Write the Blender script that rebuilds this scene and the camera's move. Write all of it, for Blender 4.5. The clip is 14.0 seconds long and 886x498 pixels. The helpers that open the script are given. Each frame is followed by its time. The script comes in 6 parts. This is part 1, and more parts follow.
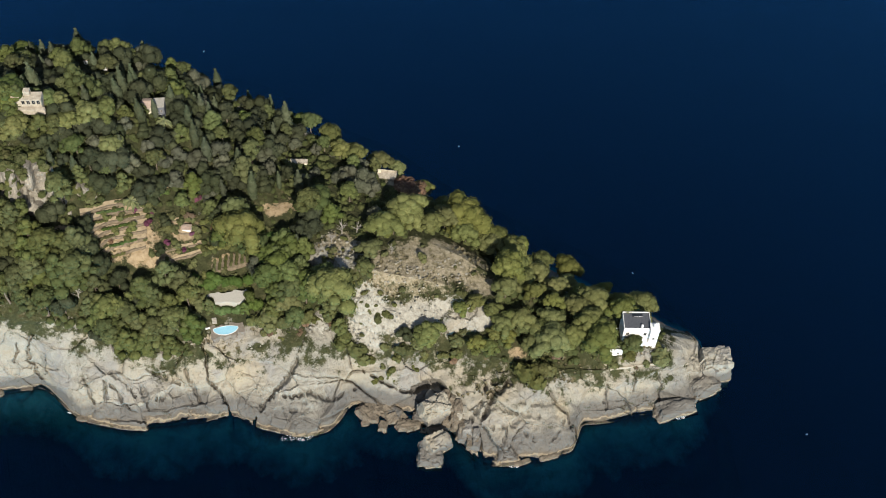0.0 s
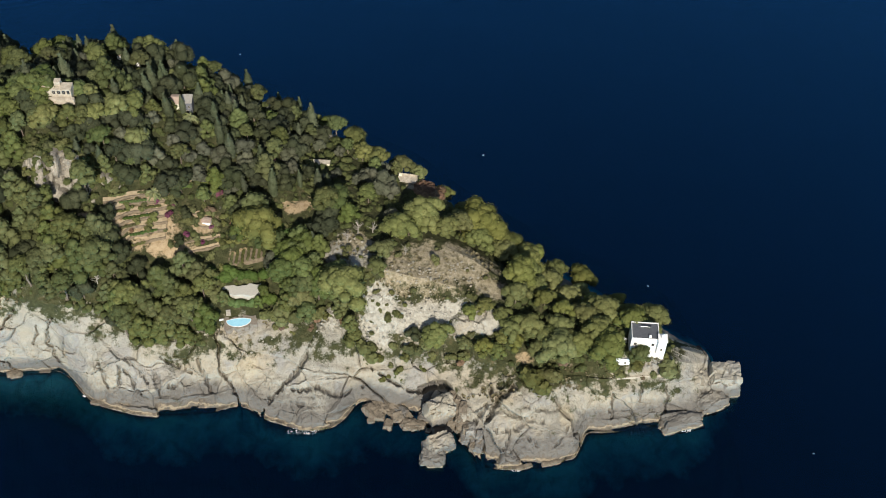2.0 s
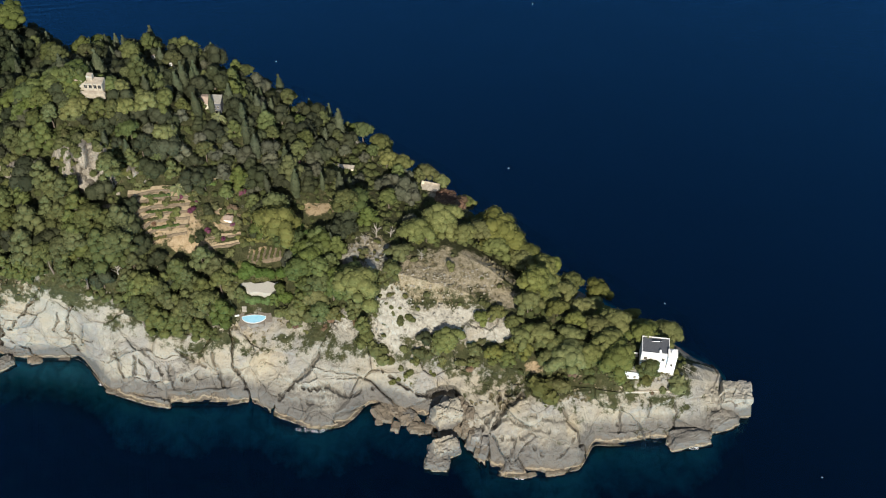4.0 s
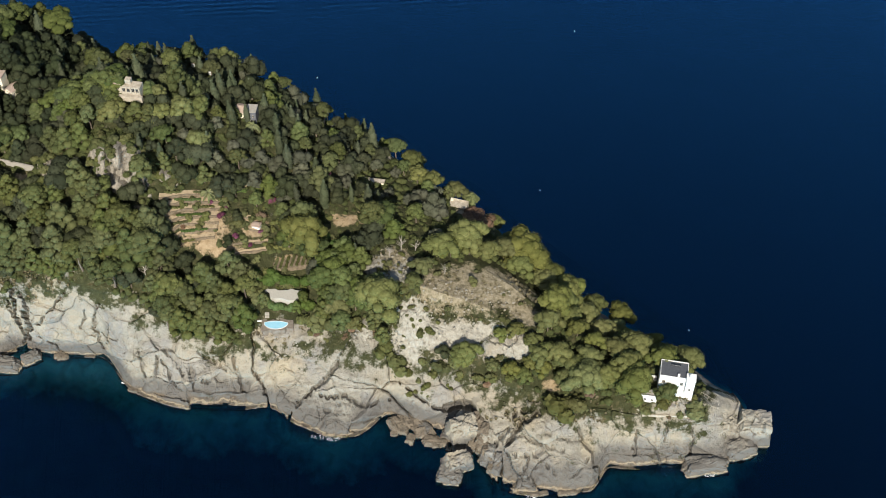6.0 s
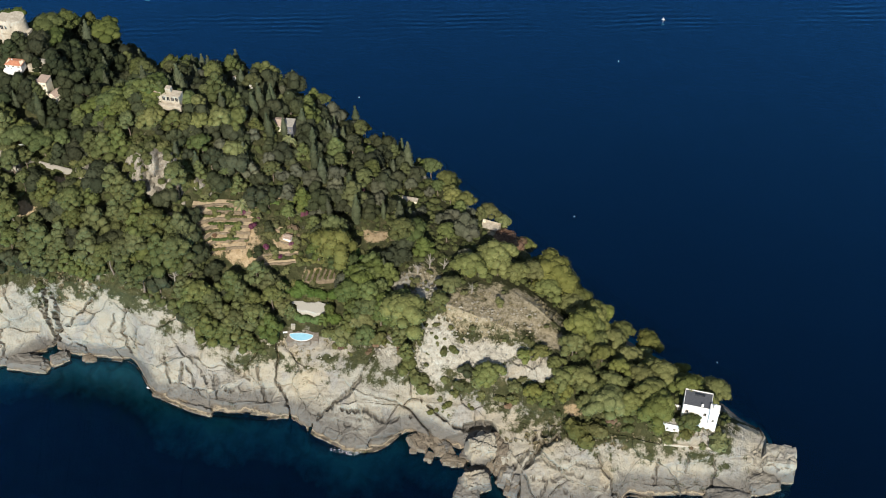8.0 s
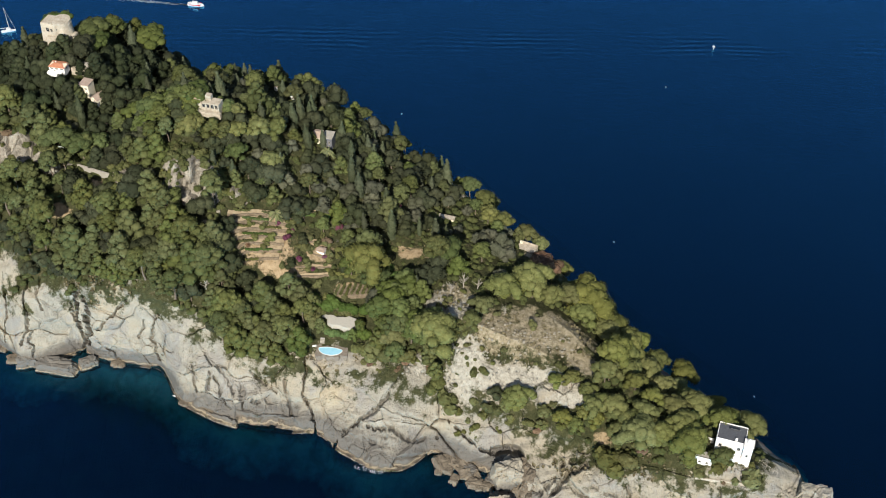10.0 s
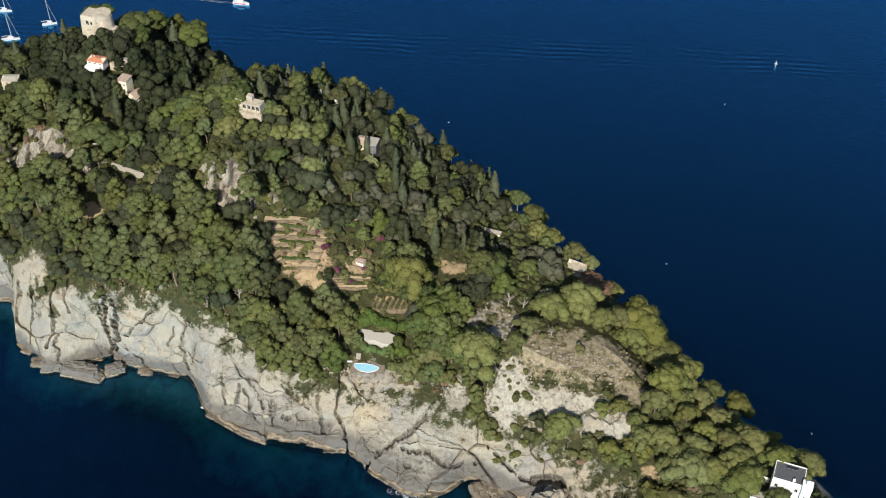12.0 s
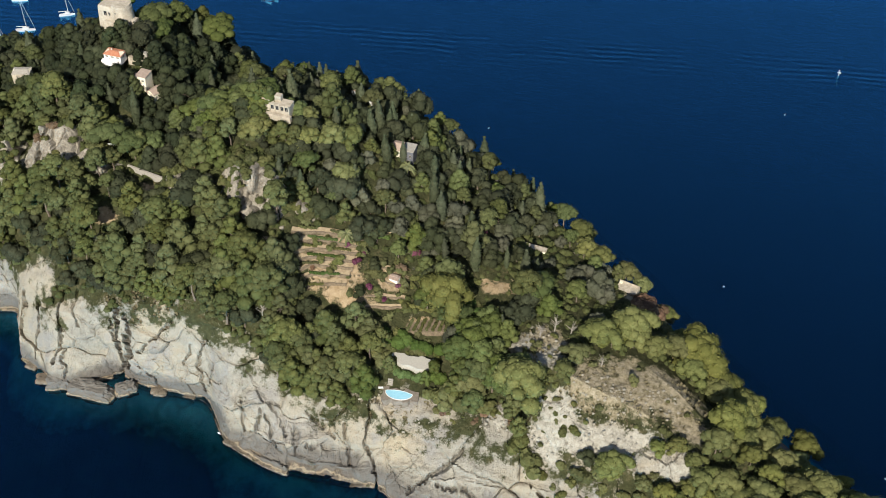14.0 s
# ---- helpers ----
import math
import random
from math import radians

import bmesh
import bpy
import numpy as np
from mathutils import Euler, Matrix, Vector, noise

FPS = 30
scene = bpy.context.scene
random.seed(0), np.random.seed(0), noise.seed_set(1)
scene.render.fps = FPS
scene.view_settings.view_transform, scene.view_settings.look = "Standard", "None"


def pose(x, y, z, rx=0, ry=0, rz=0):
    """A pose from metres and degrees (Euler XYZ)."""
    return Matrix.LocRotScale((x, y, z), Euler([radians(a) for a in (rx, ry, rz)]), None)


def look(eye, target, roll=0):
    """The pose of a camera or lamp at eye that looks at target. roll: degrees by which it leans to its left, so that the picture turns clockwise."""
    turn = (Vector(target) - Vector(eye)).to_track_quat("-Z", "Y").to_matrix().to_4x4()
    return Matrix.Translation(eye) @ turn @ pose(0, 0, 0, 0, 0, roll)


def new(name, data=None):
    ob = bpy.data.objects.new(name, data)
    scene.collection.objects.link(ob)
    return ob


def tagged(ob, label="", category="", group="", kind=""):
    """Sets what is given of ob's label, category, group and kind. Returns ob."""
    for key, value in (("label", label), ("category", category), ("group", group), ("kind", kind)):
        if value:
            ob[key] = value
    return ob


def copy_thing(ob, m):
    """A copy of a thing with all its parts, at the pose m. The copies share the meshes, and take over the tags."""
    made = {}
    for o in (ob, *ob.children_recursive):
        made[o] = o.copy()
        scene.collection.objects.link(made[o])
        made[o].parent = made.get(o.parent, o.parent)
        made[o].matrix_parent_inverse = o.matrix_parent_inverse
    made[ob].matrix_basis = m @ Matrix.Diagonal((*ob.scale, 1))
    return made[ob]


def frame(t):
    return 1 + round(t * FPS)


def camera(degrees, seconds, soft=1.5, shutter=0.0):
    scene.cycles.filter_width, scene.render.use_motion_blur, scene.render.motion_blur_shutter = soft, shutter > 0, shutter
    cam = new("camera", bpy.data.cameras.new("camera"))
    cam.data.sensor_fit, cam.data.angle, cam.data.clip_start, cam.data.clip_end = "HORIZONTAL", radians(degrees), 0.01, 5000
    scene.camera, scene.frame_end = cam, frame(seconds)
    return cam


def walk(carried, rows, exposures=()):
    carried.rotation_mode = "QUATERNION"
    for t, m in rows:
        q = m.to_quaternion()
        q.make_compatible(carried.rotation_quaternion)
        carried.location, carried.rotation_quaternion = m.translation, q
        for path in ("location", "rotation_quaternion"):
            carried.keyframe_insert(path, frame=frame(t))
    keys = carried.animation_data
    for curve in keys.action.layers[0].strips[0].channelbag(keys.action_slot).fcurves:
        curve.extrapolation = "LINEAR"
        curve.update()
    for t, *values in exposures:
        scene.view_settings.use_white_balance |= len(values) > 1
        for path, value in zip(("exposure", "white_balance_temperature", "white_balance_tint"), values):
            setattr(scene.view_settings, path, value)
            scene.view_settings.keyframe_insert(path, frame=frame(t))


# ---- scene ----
cam = camera(39.580, 14.0, 1.0)
EXPOSURE = [(0.0, 0.6), (14.0, 0.65)]
PATH = [
    (0.0, look((-54.61, -284.08, 432.51), (26.40, 8.90, 35.51), 2.817)),
    (0.5, look((-50.01, -288.09, 432.45), (24.48, 8.79, 37.09), 2.353)),
    (1.0, look((-45.30, -292.14, 431.97), (23.06, 8.43, 38.28), 1.944)),
    (1.5, look((-40.70, -296.05, 431.36), (21.84, 7.95, 39.35), 1.602)),
    (2.0, look((-36.28, -299.79, 430.72), (20.63, 7.49, 40.41), 1.318)),
    (2.5, look((-32.05, -303.33, 430.04), (19.32, 7.17, 41.52), 1.077)),
    (3.0, look((-28.00, -306.71, 429.27), (17.86, 7.05, 42.68), 0.862)),
    (3.5, look((-24.09, -309.94, 428.37), (16.22, 7.18, 43.90), 0.662)),
    (4.0, look((-20.29, -313.04, 427.29), (14.37, 7.56, 45.17), 0.469)),
    (4.5, look((-16.58, -316.00, 426.06), (12.35, 8.17, 46.48), 0.283)),
    (5.0, look((-12.98, -318.81, 424.69), (10.14, 8.97, 47.83), 0.107)),
    (5.5, look((-9.50, -321.42, 423.24), (7.79, 9.94, 49.21), -0.053)),
    (6.0, look((-6.17, -323.79, 421.76), (5.29, 11.04, 50.60), -0.189)),
    (6.5, look((-3.03, -325.86, 420.28), (2.68, 12.26, 51.99), -0.296)),
    (7.0, look((-0.13, -327.58, 418.85), (-0.05, 13.59, 53.33), -0.370)),
    (7.5, look((2.49, -328.86, 417.44), (-2.91, 15.06, 54.55), -0.409)),
    (8.0, look((4.76, -329.64, 416.02), (-5.92, 16.72, 55.57), -0.417)),
    (8.5, look((6.64, -329.84, 414.52), (-9.13, 18.62, 56.29), -0.397)),
    (9.0, look((8.07, -329.38, 412.83), (-12.57, 20.84, 56.58), -0.355)),
    (9.5, look((9.00, -328.18, 410.85), (-16.32, 23.48, 56.32), -0.296)),
    (10.0, look((9.37, -326.15, 408.46), (-20.42, 26.62, 55.38), -0.223)),
    (10.5, look((9.13, -323.20, 405.53), (-24.91, 30.36, 53.63), -0.139)),
    (11.0, look((8.24, -319.24, 402.00), (-29.80, 34.78, 50.98), -0.038)),
    (11.5, look((6.66, -314.23, 397.82), (-35.06, 39.96, 47.37), 0.084)),
    (12.0, look((4.40, -308.14, 392.99), (-40.60, 45.93, 42.83), 0.231)),
    (12.5, look((1.51, -301.04, 387.57), (-46.25, 52.69, 37.44), 0.403)),
    (13.0, look((-1.85, -293.14, 381.63), (-51.77, 60.21, 31.40), 0.580)),
    (13.5, look((-5.38, -284.81, 375.25), (-56.81, 68.36, 25.06), 0.714)),
    (14.0, look((-8.59, -276.72, 368.44), (-60.92, 76.93, 18.88), 0.709)),
]
walk(cam, PATH, EXPOSURE)

# ---- world, sun and exposure ----
SUN_AZ, SUN_EL = radians(182), radians(37)
world = bpy.data.worlds.new("world")
scene.world = world
world.use_nodes = True
sky = world.node_tree.nodes.new("ShaderNodeTexSky")
sky.sky_type, sky.sun_disc, sky.sun_elevation, sky.sun_rotation = "NISHITA", False, SUN_EL, SUN_AZ
back = world.node_tree.nodes["Background"]
back.inputs["Strength"].default_value = 0.062
world.node_tree.links.new(sky.outputs[0], back.inputs["Color"])
sun = new("sun", bpy.data.lights.new("sun", "SUN"))
sun.data.energy, sun.data.angle, sun.data.color = 4.2, radians(0.5), (1.0, 0.93, 0.82)
to_sun = Vector((math.sin(SUN_AZ) * math.cos(SUN_EL), math.cos(SUN_AZ) * math.cos(SUN_EL), math.sin(SUN_EL)))
sun.matrix_basis = look(to_sun * 600, (0, 0, 0))


# ---- materials ----
class Mat:
    """A small builder of node materials."""

    def __init__(self, name, rough=0.8, metal=0.0, spec=0.3):
        self.m = bpy.data.materials.new(name)
        self.m.use_nodes = True
        self.t = self.m.node_tree
        self.b = self.t.nodes["Principled BSDF"]
        self.b.inputs["Roughness"].default_value = rough
        self.b.inputs["Metallic"].default_value = metal
        self.b.inputs["Specular IOR Level"].default_value = spec
        self.pos = self.n("ShaderNodeNewGeometry").outputs["Position"]

    def n(self, kind, **inputs):
        node = self.t.nodes.new(kind)
        for key, value in inputs.items():
            self.put(node.inputs[key.replace("_", " ")], value)
        return node

    def put(self, socket, value):
        if isinstance(value, bpy.types.NodeSocket):
            self.t.links.new(value, socket)
        elif isinstance(value, tuple) and len(value) == 3 and socket.type == "RGBA":
            socket.default_value = (*value, 1)
        else:
            socket.default_value = value

    def noise(self, scale, detail=4.0, rough=0.6, at=None, warp=0.0):
        return self.n("ShaderNodeTexNoise", Vector=at or self.pos, Scale=scale, Detail=detail, Roughness=rough, Distortion=warp).outputs[0]

    def noise_vector(self, scale, size):
        node = self.n("ShaderNodeVectorMath", Vector=self.n("ShaderNodeTexNoise", Vector=self.pos, Scale=scale, Detail=5.0).outputs[1])
        node.operation = "SCALE"
        node.inputs["Scale"].default_value = size
        return node.outputs[0]

    def mapped(self, scale=(1, 1, 1), turn=(0, 0, 0), at=None):
        return self.n("ShaderNodeMapping", Vector=at or self.pos, Scale=scale, Rotation=turn).outputs[0]

    def ramp(self, value, *stops):
        node = self.n("ShaderNodeValToRGB", Fac=value)
        while len(node.color_ramp.elements) < len(stops):
            node.color_ramp.elements.new(0.5)
        for e, (at, c) in zip(node.color_ramp.elements, stops):
            e.position = at
            e.color = (*c, 1) if isinstance(c, tuple) else (c, c, c, 1)
        return node.outputs[0]

    def span(self, value, a, b, c=0.0, d=1.0):
        return self.n("ShaderNodeMapRange", Value=value, From_Min=a, From_Max=b, To_Min=c, To_Max=d).outputs[0]

    def mix(self, fac, a, b, how="MIX"):
        node = self.t.nodes.new("ShaderNodeMix")
        node.data_type, node.blend_type = "RGBA", how
        self.put(node.inputs[0], fac), self.put(node.inputs[6], a), self.put(node.inputs[7], b)
        return node.outputs[2]

    def math(self, how, a, b=0.0):
        node = self.t.nodes.new("ShaderNodeMath")
        node.operation = how
        self.put(node.inputs[0], a), self.put(node.inputs[1], b)
        return node.outputs[0]

    def z(self, at=None):
        return self.n("ShaderNodeSeparateXYZ", Vector=at or self.pos).outputs[2]

    def mask(self, name):
        node = self.t.nodes.new("ShaderNodeAttribute")
        node.attribute_name = name
        return node.outputs["Fac"]

    def colour(self, value):
        self.put(self.b.inputs["Base Color"], value)
        return self

    def bump(self, value, distance=0.3, strength=1.0):
        self.put(self.b.inputs["Normal"], self.n("ShaderNodeBump", Height=value, Distance=distance, Strength=strength).outputs[0])
        return self


def rock_colour(k, land=False):
    """Pale grey limestone with ochre and grey fields, dark joints, and a wet band above the water. On land, shade is
    painted into joints and clefts.
    """
    big = k.noise(0.035, 4, 0.6, warp=0.4)
    mid = k.noise(0.22, 6, 0.65, warp=0.6)
    fine = k.noise(1.6, 5, 0.7)
    base = k.ramp(mid, (0.25, (0.165, 0.153, 0.125)), (0.45, (0.255, 0.240, 0.198)), (0.7, (0.335, 0.316, 0.264)))
    base = k.mix(k.span(big, 0.42, 0.62), base, (0.33, 0.29, 0.215))
    grey = k.noise(0.09, 4, 0.6, at=k.mapped((1, 1, 0.5)))
    base = k.mix(k.span(grey, 0.52, 0.62, 0.0, 0.65), base, (0.225, 0.22, 0.21))
    base = k.mix(k.span(fine, 0.35, 0.75, 0.0, 0.55), base, k.mix(0.5, base, (0.42, 0.40, 0.345)))
    wob = k.n("ShaderNodeVectorMath", Vector=k.pos)
    wob.operation = "ADD"
    k.put(wob.inputs[1], k.noise_vector(0.13, 3.0))
    def joints(scale, turn, wide, where, lo, hi):
        line = k.math("ABSOLUTE", k.math("SUBTRACT", k.noise(1.0, 2.5, 0.55, at=k.mapped(scale, turn, wob.outputs[0])), 0.5))
        return k.math("MULTIPLY", k.span(line, 0.0, wide, 1.0, 0.0), k.span(k.noise(where, 3), lo, hi))
    joint = k.math("MAXIMUM", joints((0.20, 0.05, 0.05), (0.4, 0.2, 0.5), 0.012, 0.06, 0.45, 0.55), joints((0.30, 0.10, 0.10), (0.2, 0.4, -0.6), 0.014, 0.08, 0.48, 0.6))
    base = k.mix(k.math("MULTIPLY", joint, 0.22), base, (0.075, 0.068, 0.058))
    if land:
        base = k.mix(k.math("MULTIPLY", k.span(k.math("ADD", k.mask("ochre"), k.math("MULTIPLY", k.math("SUBTRACT", k.noise(0.25, 5, 0.65), 0.5), 1.6)), 0.1, 0.8), 0.38), base, (0.42, 0.345, 0.215))
        # Joints and clefts get painted shade here, along with soil gathered in them.
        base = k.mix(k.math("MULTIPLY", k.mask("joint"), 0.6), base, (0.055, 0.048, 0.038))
    high = k.math("ADD", k.z(), k.math("MULTIPLY", k.math("SUBTRACT", k.noise(0.3, 3), 0.5), 3.0))
    base = k.mix(k.span(k.math("ADD", high, k.math("MULTIPLY", k.math("SUBTRACT", k.noise(0.07, 3), 0.5), 7.0)), 5.0, 8.5, 0.9, 0.0), base, (0.125, 0.118, 0.107))
    base = k.mix(k.span(high, 1.3, 2.1, 0.6, 0.0), base, (0.125, 0.10, 0.072))
    base = k.mix(k.span(k.math("ABSOLUTE", k.math("SUBTRACT", high, 0.75)), 0.1, 0.4, 0.7, 0.0), base, (0.34, 0.28, 0.19))
    base = k.mix(k.span(high, -0.7, 0.0, 1.0, 0.0), base, (0.06, 0.05, 0.035))
    grain = k.noise(1.0, 4, 0.65, at=k.mapped((0.9, 0.22, 0.22), (0.5, 0.2, 0.6)), warp=0.7)
    split = k.span(k.math("ABSOLUTE", k.math("SUBTRACT", k.noise(1.0, 4, 0.6, at=k.mapped((0.45, 0.30, 0.30), (0.2, 0.5, -0.4)), warp=0.5), 0.5)), 0.0, 0.02, -0.12, 0.0)
    relief = k.math("ADD", k.math("ADD", k.math("MULTIPLY", fine, 0.5), k.math("MULTIPLY", grain, 0.2)), k.math("ADD", k.math("ADD", mid, split), k.math("MULTIPLY", joint, -0.12)))
    return base, relief


def rock_material():
    k = Mat("limestone", 0.9, spec=0.15)
    base, relief = rock_colour(k)
    return k.colour(base).bump(relief, 0.8, 0.7).m


def land_material():
    """Rock on the cliffs and scars, red-brown soil with leaf litter under the woods, dry grass on the shelf, all blended by the masks."""
    k = Mat("headland", 0.95, spec=0.1)
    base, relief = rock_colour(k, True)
    soil = k.ramp(k.noise(0.35, 6, 0.7), (0.3, (0.026, 0.030, 0.014)), (0.55, (0.055, 0.058, 0.026)), (0.78, (0.13, 0.105, 0.06)))
    dry = k.ramp(k.noise(0.55, 8, 0.75), (0.28, (0.12, 0.11, 0.065)), (0.42, (0.225, 0.195, 0.125)), (0.55, (0.32, 0.275, 0.19)), (0.7, (0.42, 0.385, 0.30)))
    tan = k.ramp(k.noise(0.5, 6, 0.7), (0.3, (0.25, 0.18, 0.10)), (0.6, (0.40, 0.31, 0.195)), (0.8, (0.47, 0.39, 0.27)))
    edge = k.math("MULTIPLY", k.math("SUBTRACT", k.noise(0.16, 7, 0.72), 0.5), 3.2)
    def over(name, under, top):
        return k.mix(k.span(k.math("ADD", k.mask(name), edge), 0.35, 0.65), under, top)
    c = over("bare", soil, base)
    pale = k.ramp(k.noise(0.6, 6, 0.7), (0.3, (0.27, 0.255, 0.21)), (0.6, (0.41, 0.39, 0.33)), (0.8, (0.49, 0.47, 0.41)))
    c = over("pale", c, pale)
    c = over("dry", c, dry)
    c = over("tilled", c, tan)
    # Sea bottom by depth: the water's tint and dimming are painted into its colour.
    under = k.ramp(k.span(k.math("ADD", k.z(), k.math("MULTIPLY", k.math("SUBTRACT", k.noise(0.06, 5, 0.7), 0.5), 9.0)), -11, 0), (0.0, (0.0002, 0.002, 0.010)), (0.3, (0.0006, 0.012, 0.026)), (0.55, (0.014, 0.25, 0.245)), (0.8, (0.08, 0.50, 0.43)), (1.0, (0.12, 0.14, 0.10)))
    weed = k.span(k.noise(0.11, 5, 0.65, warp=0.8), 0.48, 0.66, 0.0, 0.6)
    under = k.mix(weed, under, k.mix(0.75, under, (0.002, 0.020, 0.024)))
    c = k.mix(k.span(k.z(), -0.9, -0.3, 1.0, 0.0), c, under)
    return k.colour(c).bump(relief, 1.0, 0.8).m


def foliage(name, low, mid, high, trans=0.1):
    """Leaves: three tones by leaf and by tree, with some light let through."""
    k = Mat(name, 0.8, spec=0.1)
    low = tuple(0.4 * a + 0.6 * b for a, b in zip(low, mid))
    high = tuple(0.4 * a + 0.6 * b for a, b in zip(high, mid))
    info = k.t.nodes.new("ShaderNodeObjectInfo")
    geo = k.t.nodes.new("ShaderNodeNewGeometry")
    leaf = k.ramp(geo.outputs["Random Per Island"], (0.0, low), (0.5, mid), (1.0, high))
    tree = k.n("ShaderNodeHueSaturation", Color=leaf, Hue=k.span(info.outputs["Random"], 0, 1, 0.487, 0.516), Value=k.span(k.math("FRACT", k.math("MULTIPLY", info.outputs["Random"], 7.3)), 0, 1, 0.74, 1.24), Saturation=k.span(k.math("FRACT", k.math("MULTIPLY", info.outputs["Random"], 13.7)), 0, 1, 0.88, 1.12)).outputs[0]
    patch = k.mix(k.span(k.noise(0.5, 3), 0.35, 0.65, 0.0, 0.35), tree, k.mix(0.6, tree, low))
    k.colour(patch)
    k.bump(k.noise(2.2, 4, 0.7), 0.4, 0.5)
    see = k.n("ShaderNodeBsdfTranslucent", Color=patch)
    blend = k.n("ShaderNodeMixShader", Fac=trans)
    k.t.links.new(k.b.outputs[0], blend.inputs[1]), k.t.links.new(see.outputs[0], blend.inputs[2])
    k.t.links.new(blend.outputs[0], k.t.nodes["Material Output"].inputs["Surface"])
    return k.m


def plain(name, a, b, scale=1.0, rough=0.8, bump=0.03, metal=0.0, spec=0.3):
    """A surface of two tones at two sizes of grain, with light relief."""
    k = Mat(name, rough, metal, spec)
    mixd = k.math("ADD", k.math("MULTIPLY", k.noise(scale, 5, 0.65), 0.6), k.math("MULTIPLY", k.noise(scale * 7, 4, 0.6), 0.4))
    k.colour(k.ramp(mixd, (0.35, a), (0.65, b)))
    return k.bump(k.noise(scale * 5, 4), bump, 0.6).m


def water_material():
    """Clear sea: a gloss by Fresnel over blue scattering and a view of the bottom."""
    k = Mat("sea_water", 0.12)
    t = k.t
    wave = k.math("ADD", k.noise(0.22, 6, 0.6, at=k.mapped((1, 2.2, 1), (0, 0, 0.3))), k.math("MULTIPLY", k.noise(0.03, 3), 1.5))
    xyz = k.n("ShaderNodeSeparateXYZ", Vector=k.pos).outputs
    across = k.math("SUBTRACT", xyz[1], k.math("ADD", k.math("MULTIPLY", xyz[0], 0.05), k.math("MULTIPLY", k.noise(0.02, 2), 8.0)))
    band = k.math("MULTIPLY", k.span(across, 228, 240), k.span(across, 252, 262, 1.0, 0.0))
    swell_lines = k.math("MULTIPLY", k.math("SINE", k.math("MULTIPLY", across, 1.5)), k.math("MULTIPLY", band, k.span(k.noise(0.025, 3), 0.42, 0.6)))
    wave = k.math("ADD", wave, k.math("MULTIPLY", swell_lines, 0.30))
    bump = k.n("ShaderNodeBump", Height=wave, Distance=0.35, Strength=0.45).outputs[0]
    gloss = k.n("ShaderNodeBsdfGlossy", Roughness=0.12, Normal=bump, Color=(0.13, 0.56, 1.0))
    blue = k.n("ShaderNodeBsdfDiffuse", Color=k.ramp(k.noise(0.004, 4, 0.6), (0.3, (0.0001, 0.0014, 0.010)), (0.7, (0.0002, 0.0022, 0.013))))
    clear = k.n("ShaderNodeBsdfTransparent", Color=(0.70, 0.95, 0.97))
    body, top = k.n("ShaderNodeMixShader", Fac=0.15), k.n("ShaderNodeMixShader", Fac=k.math("MULTIPLY", k.math("POWER", k.math("MAXIMUM", k.math("SUBTRACT", k.n("ShaderNodeFresnel", IOR=1.33, Normal=bump).outputs[0], 0.0195), 0.0), 0.65), 3.9))
    t.links.new(clear.outputs[0], body.inputs[1]), t.links.new(blue.outputs[0], body.inputs[2])
    t.links.new(body.outputs[0], top.inputs[1]), t.links.new(gloss.outputs[0], top.inputs[2])
    t.links.new(top.outputs[0], t.nodes["Material Output"].inputs["Surface"])
    return k.m


M_BROWN = plain("brown_wet_rock", (0.065, 0.054, 0.040), (0.21, 0.175, 0.13), 0.5, 0.85, 0.15)
# Darker copy of the limestone: the crags' lower brightness is put into the colour.
M_CRAG = plain("crag_limestone_dark", (0.12, 0.105, 0.082), (0.37, 0.34, 0.28), 0.2, 0.95, 0.4)
M_ROCK, M_LAND, M_WATER = rock_material(), land_material(), water_material()
M_PINE = foliage("pine_needles", (0.048, 0.056, 0.020), (0.120, 0.129, 0.044), (0.205, 0.205, 0.080))
M_WOOD = foliage("wood_pine_needles", (0.030, 0.039, 0.015), (0.082, 0.094, 0.035), (0.152, 0.158, 0.062))
M_GROVE = foliage("grove_leaves", (0.034, 0.046, 0.016), (0.082, 0.102, 0.034), (0.145, 0.162, 0.062))
M_OAK = foliage("oak_leaves", (0.016, 0.021, 0.011), (0.041, 0.047, 0.025), (0.086, 0.092, 0.052))
M_OLIVE = foliage("olive_leaves", (0.045, 0.049, 0.031), (0.088, 0.093, 0.062), (0.15, 0.15, 0.107))
M_CYPRESS = foliage("cypress_leaves", (0.032, 0.041, 0.022), (0.070, 0.083, 0.048), (0.12, 0.13, 0.08), 0.1)
M_SHRUB = foliage("shrub_leaves", (0.045, 0.052, 0.020), (0.105, 0.110, 0.042), (0.18, 0.175, 0.075))
# Darkened oak leaves: the castle hill's deep shade is put into their colour.
M_DARKENED = foliage("shade_darkened_leaves", (0.011, 0.017, 0.009), (0.032, 0.040, 0.020), (0.072, 0.080, 0.042))
M_SCRUB = foliage("scrub_leaves", (0.022, 0.028, 0.013), (0.058, 0.066, 0.028), (0.12, 0.12, 0.055))
M_LAWN = foliage("hedge_leaves", (0.036, 0.060, 0.016), (0.075, 0.112, 0.032), (0.12, 0.16, 0.052))
M_BLOOM = foliage("purple_blossom", (0.05, 0.022, 0.032), (0.13, 0.045, 0.075), (0.20, 0.08, 0.12))
M_RUST = foliage("russet_leaves", (0.075, 0.052, 0.032), (0.165, 0.108, 0.07), (0.25, 0.175, 0.12))
M_PALM = foliage("palm_leaves", (0.0725, 0.087, 0.0362), (0.1595, 0.174, 0.0798), (0.261, 0.261, 0.145))
M_BARK = plain("bark", (0.09, 0.07, 0.055), (0.22, 0.18, 0.14), 2.0, 0.95)
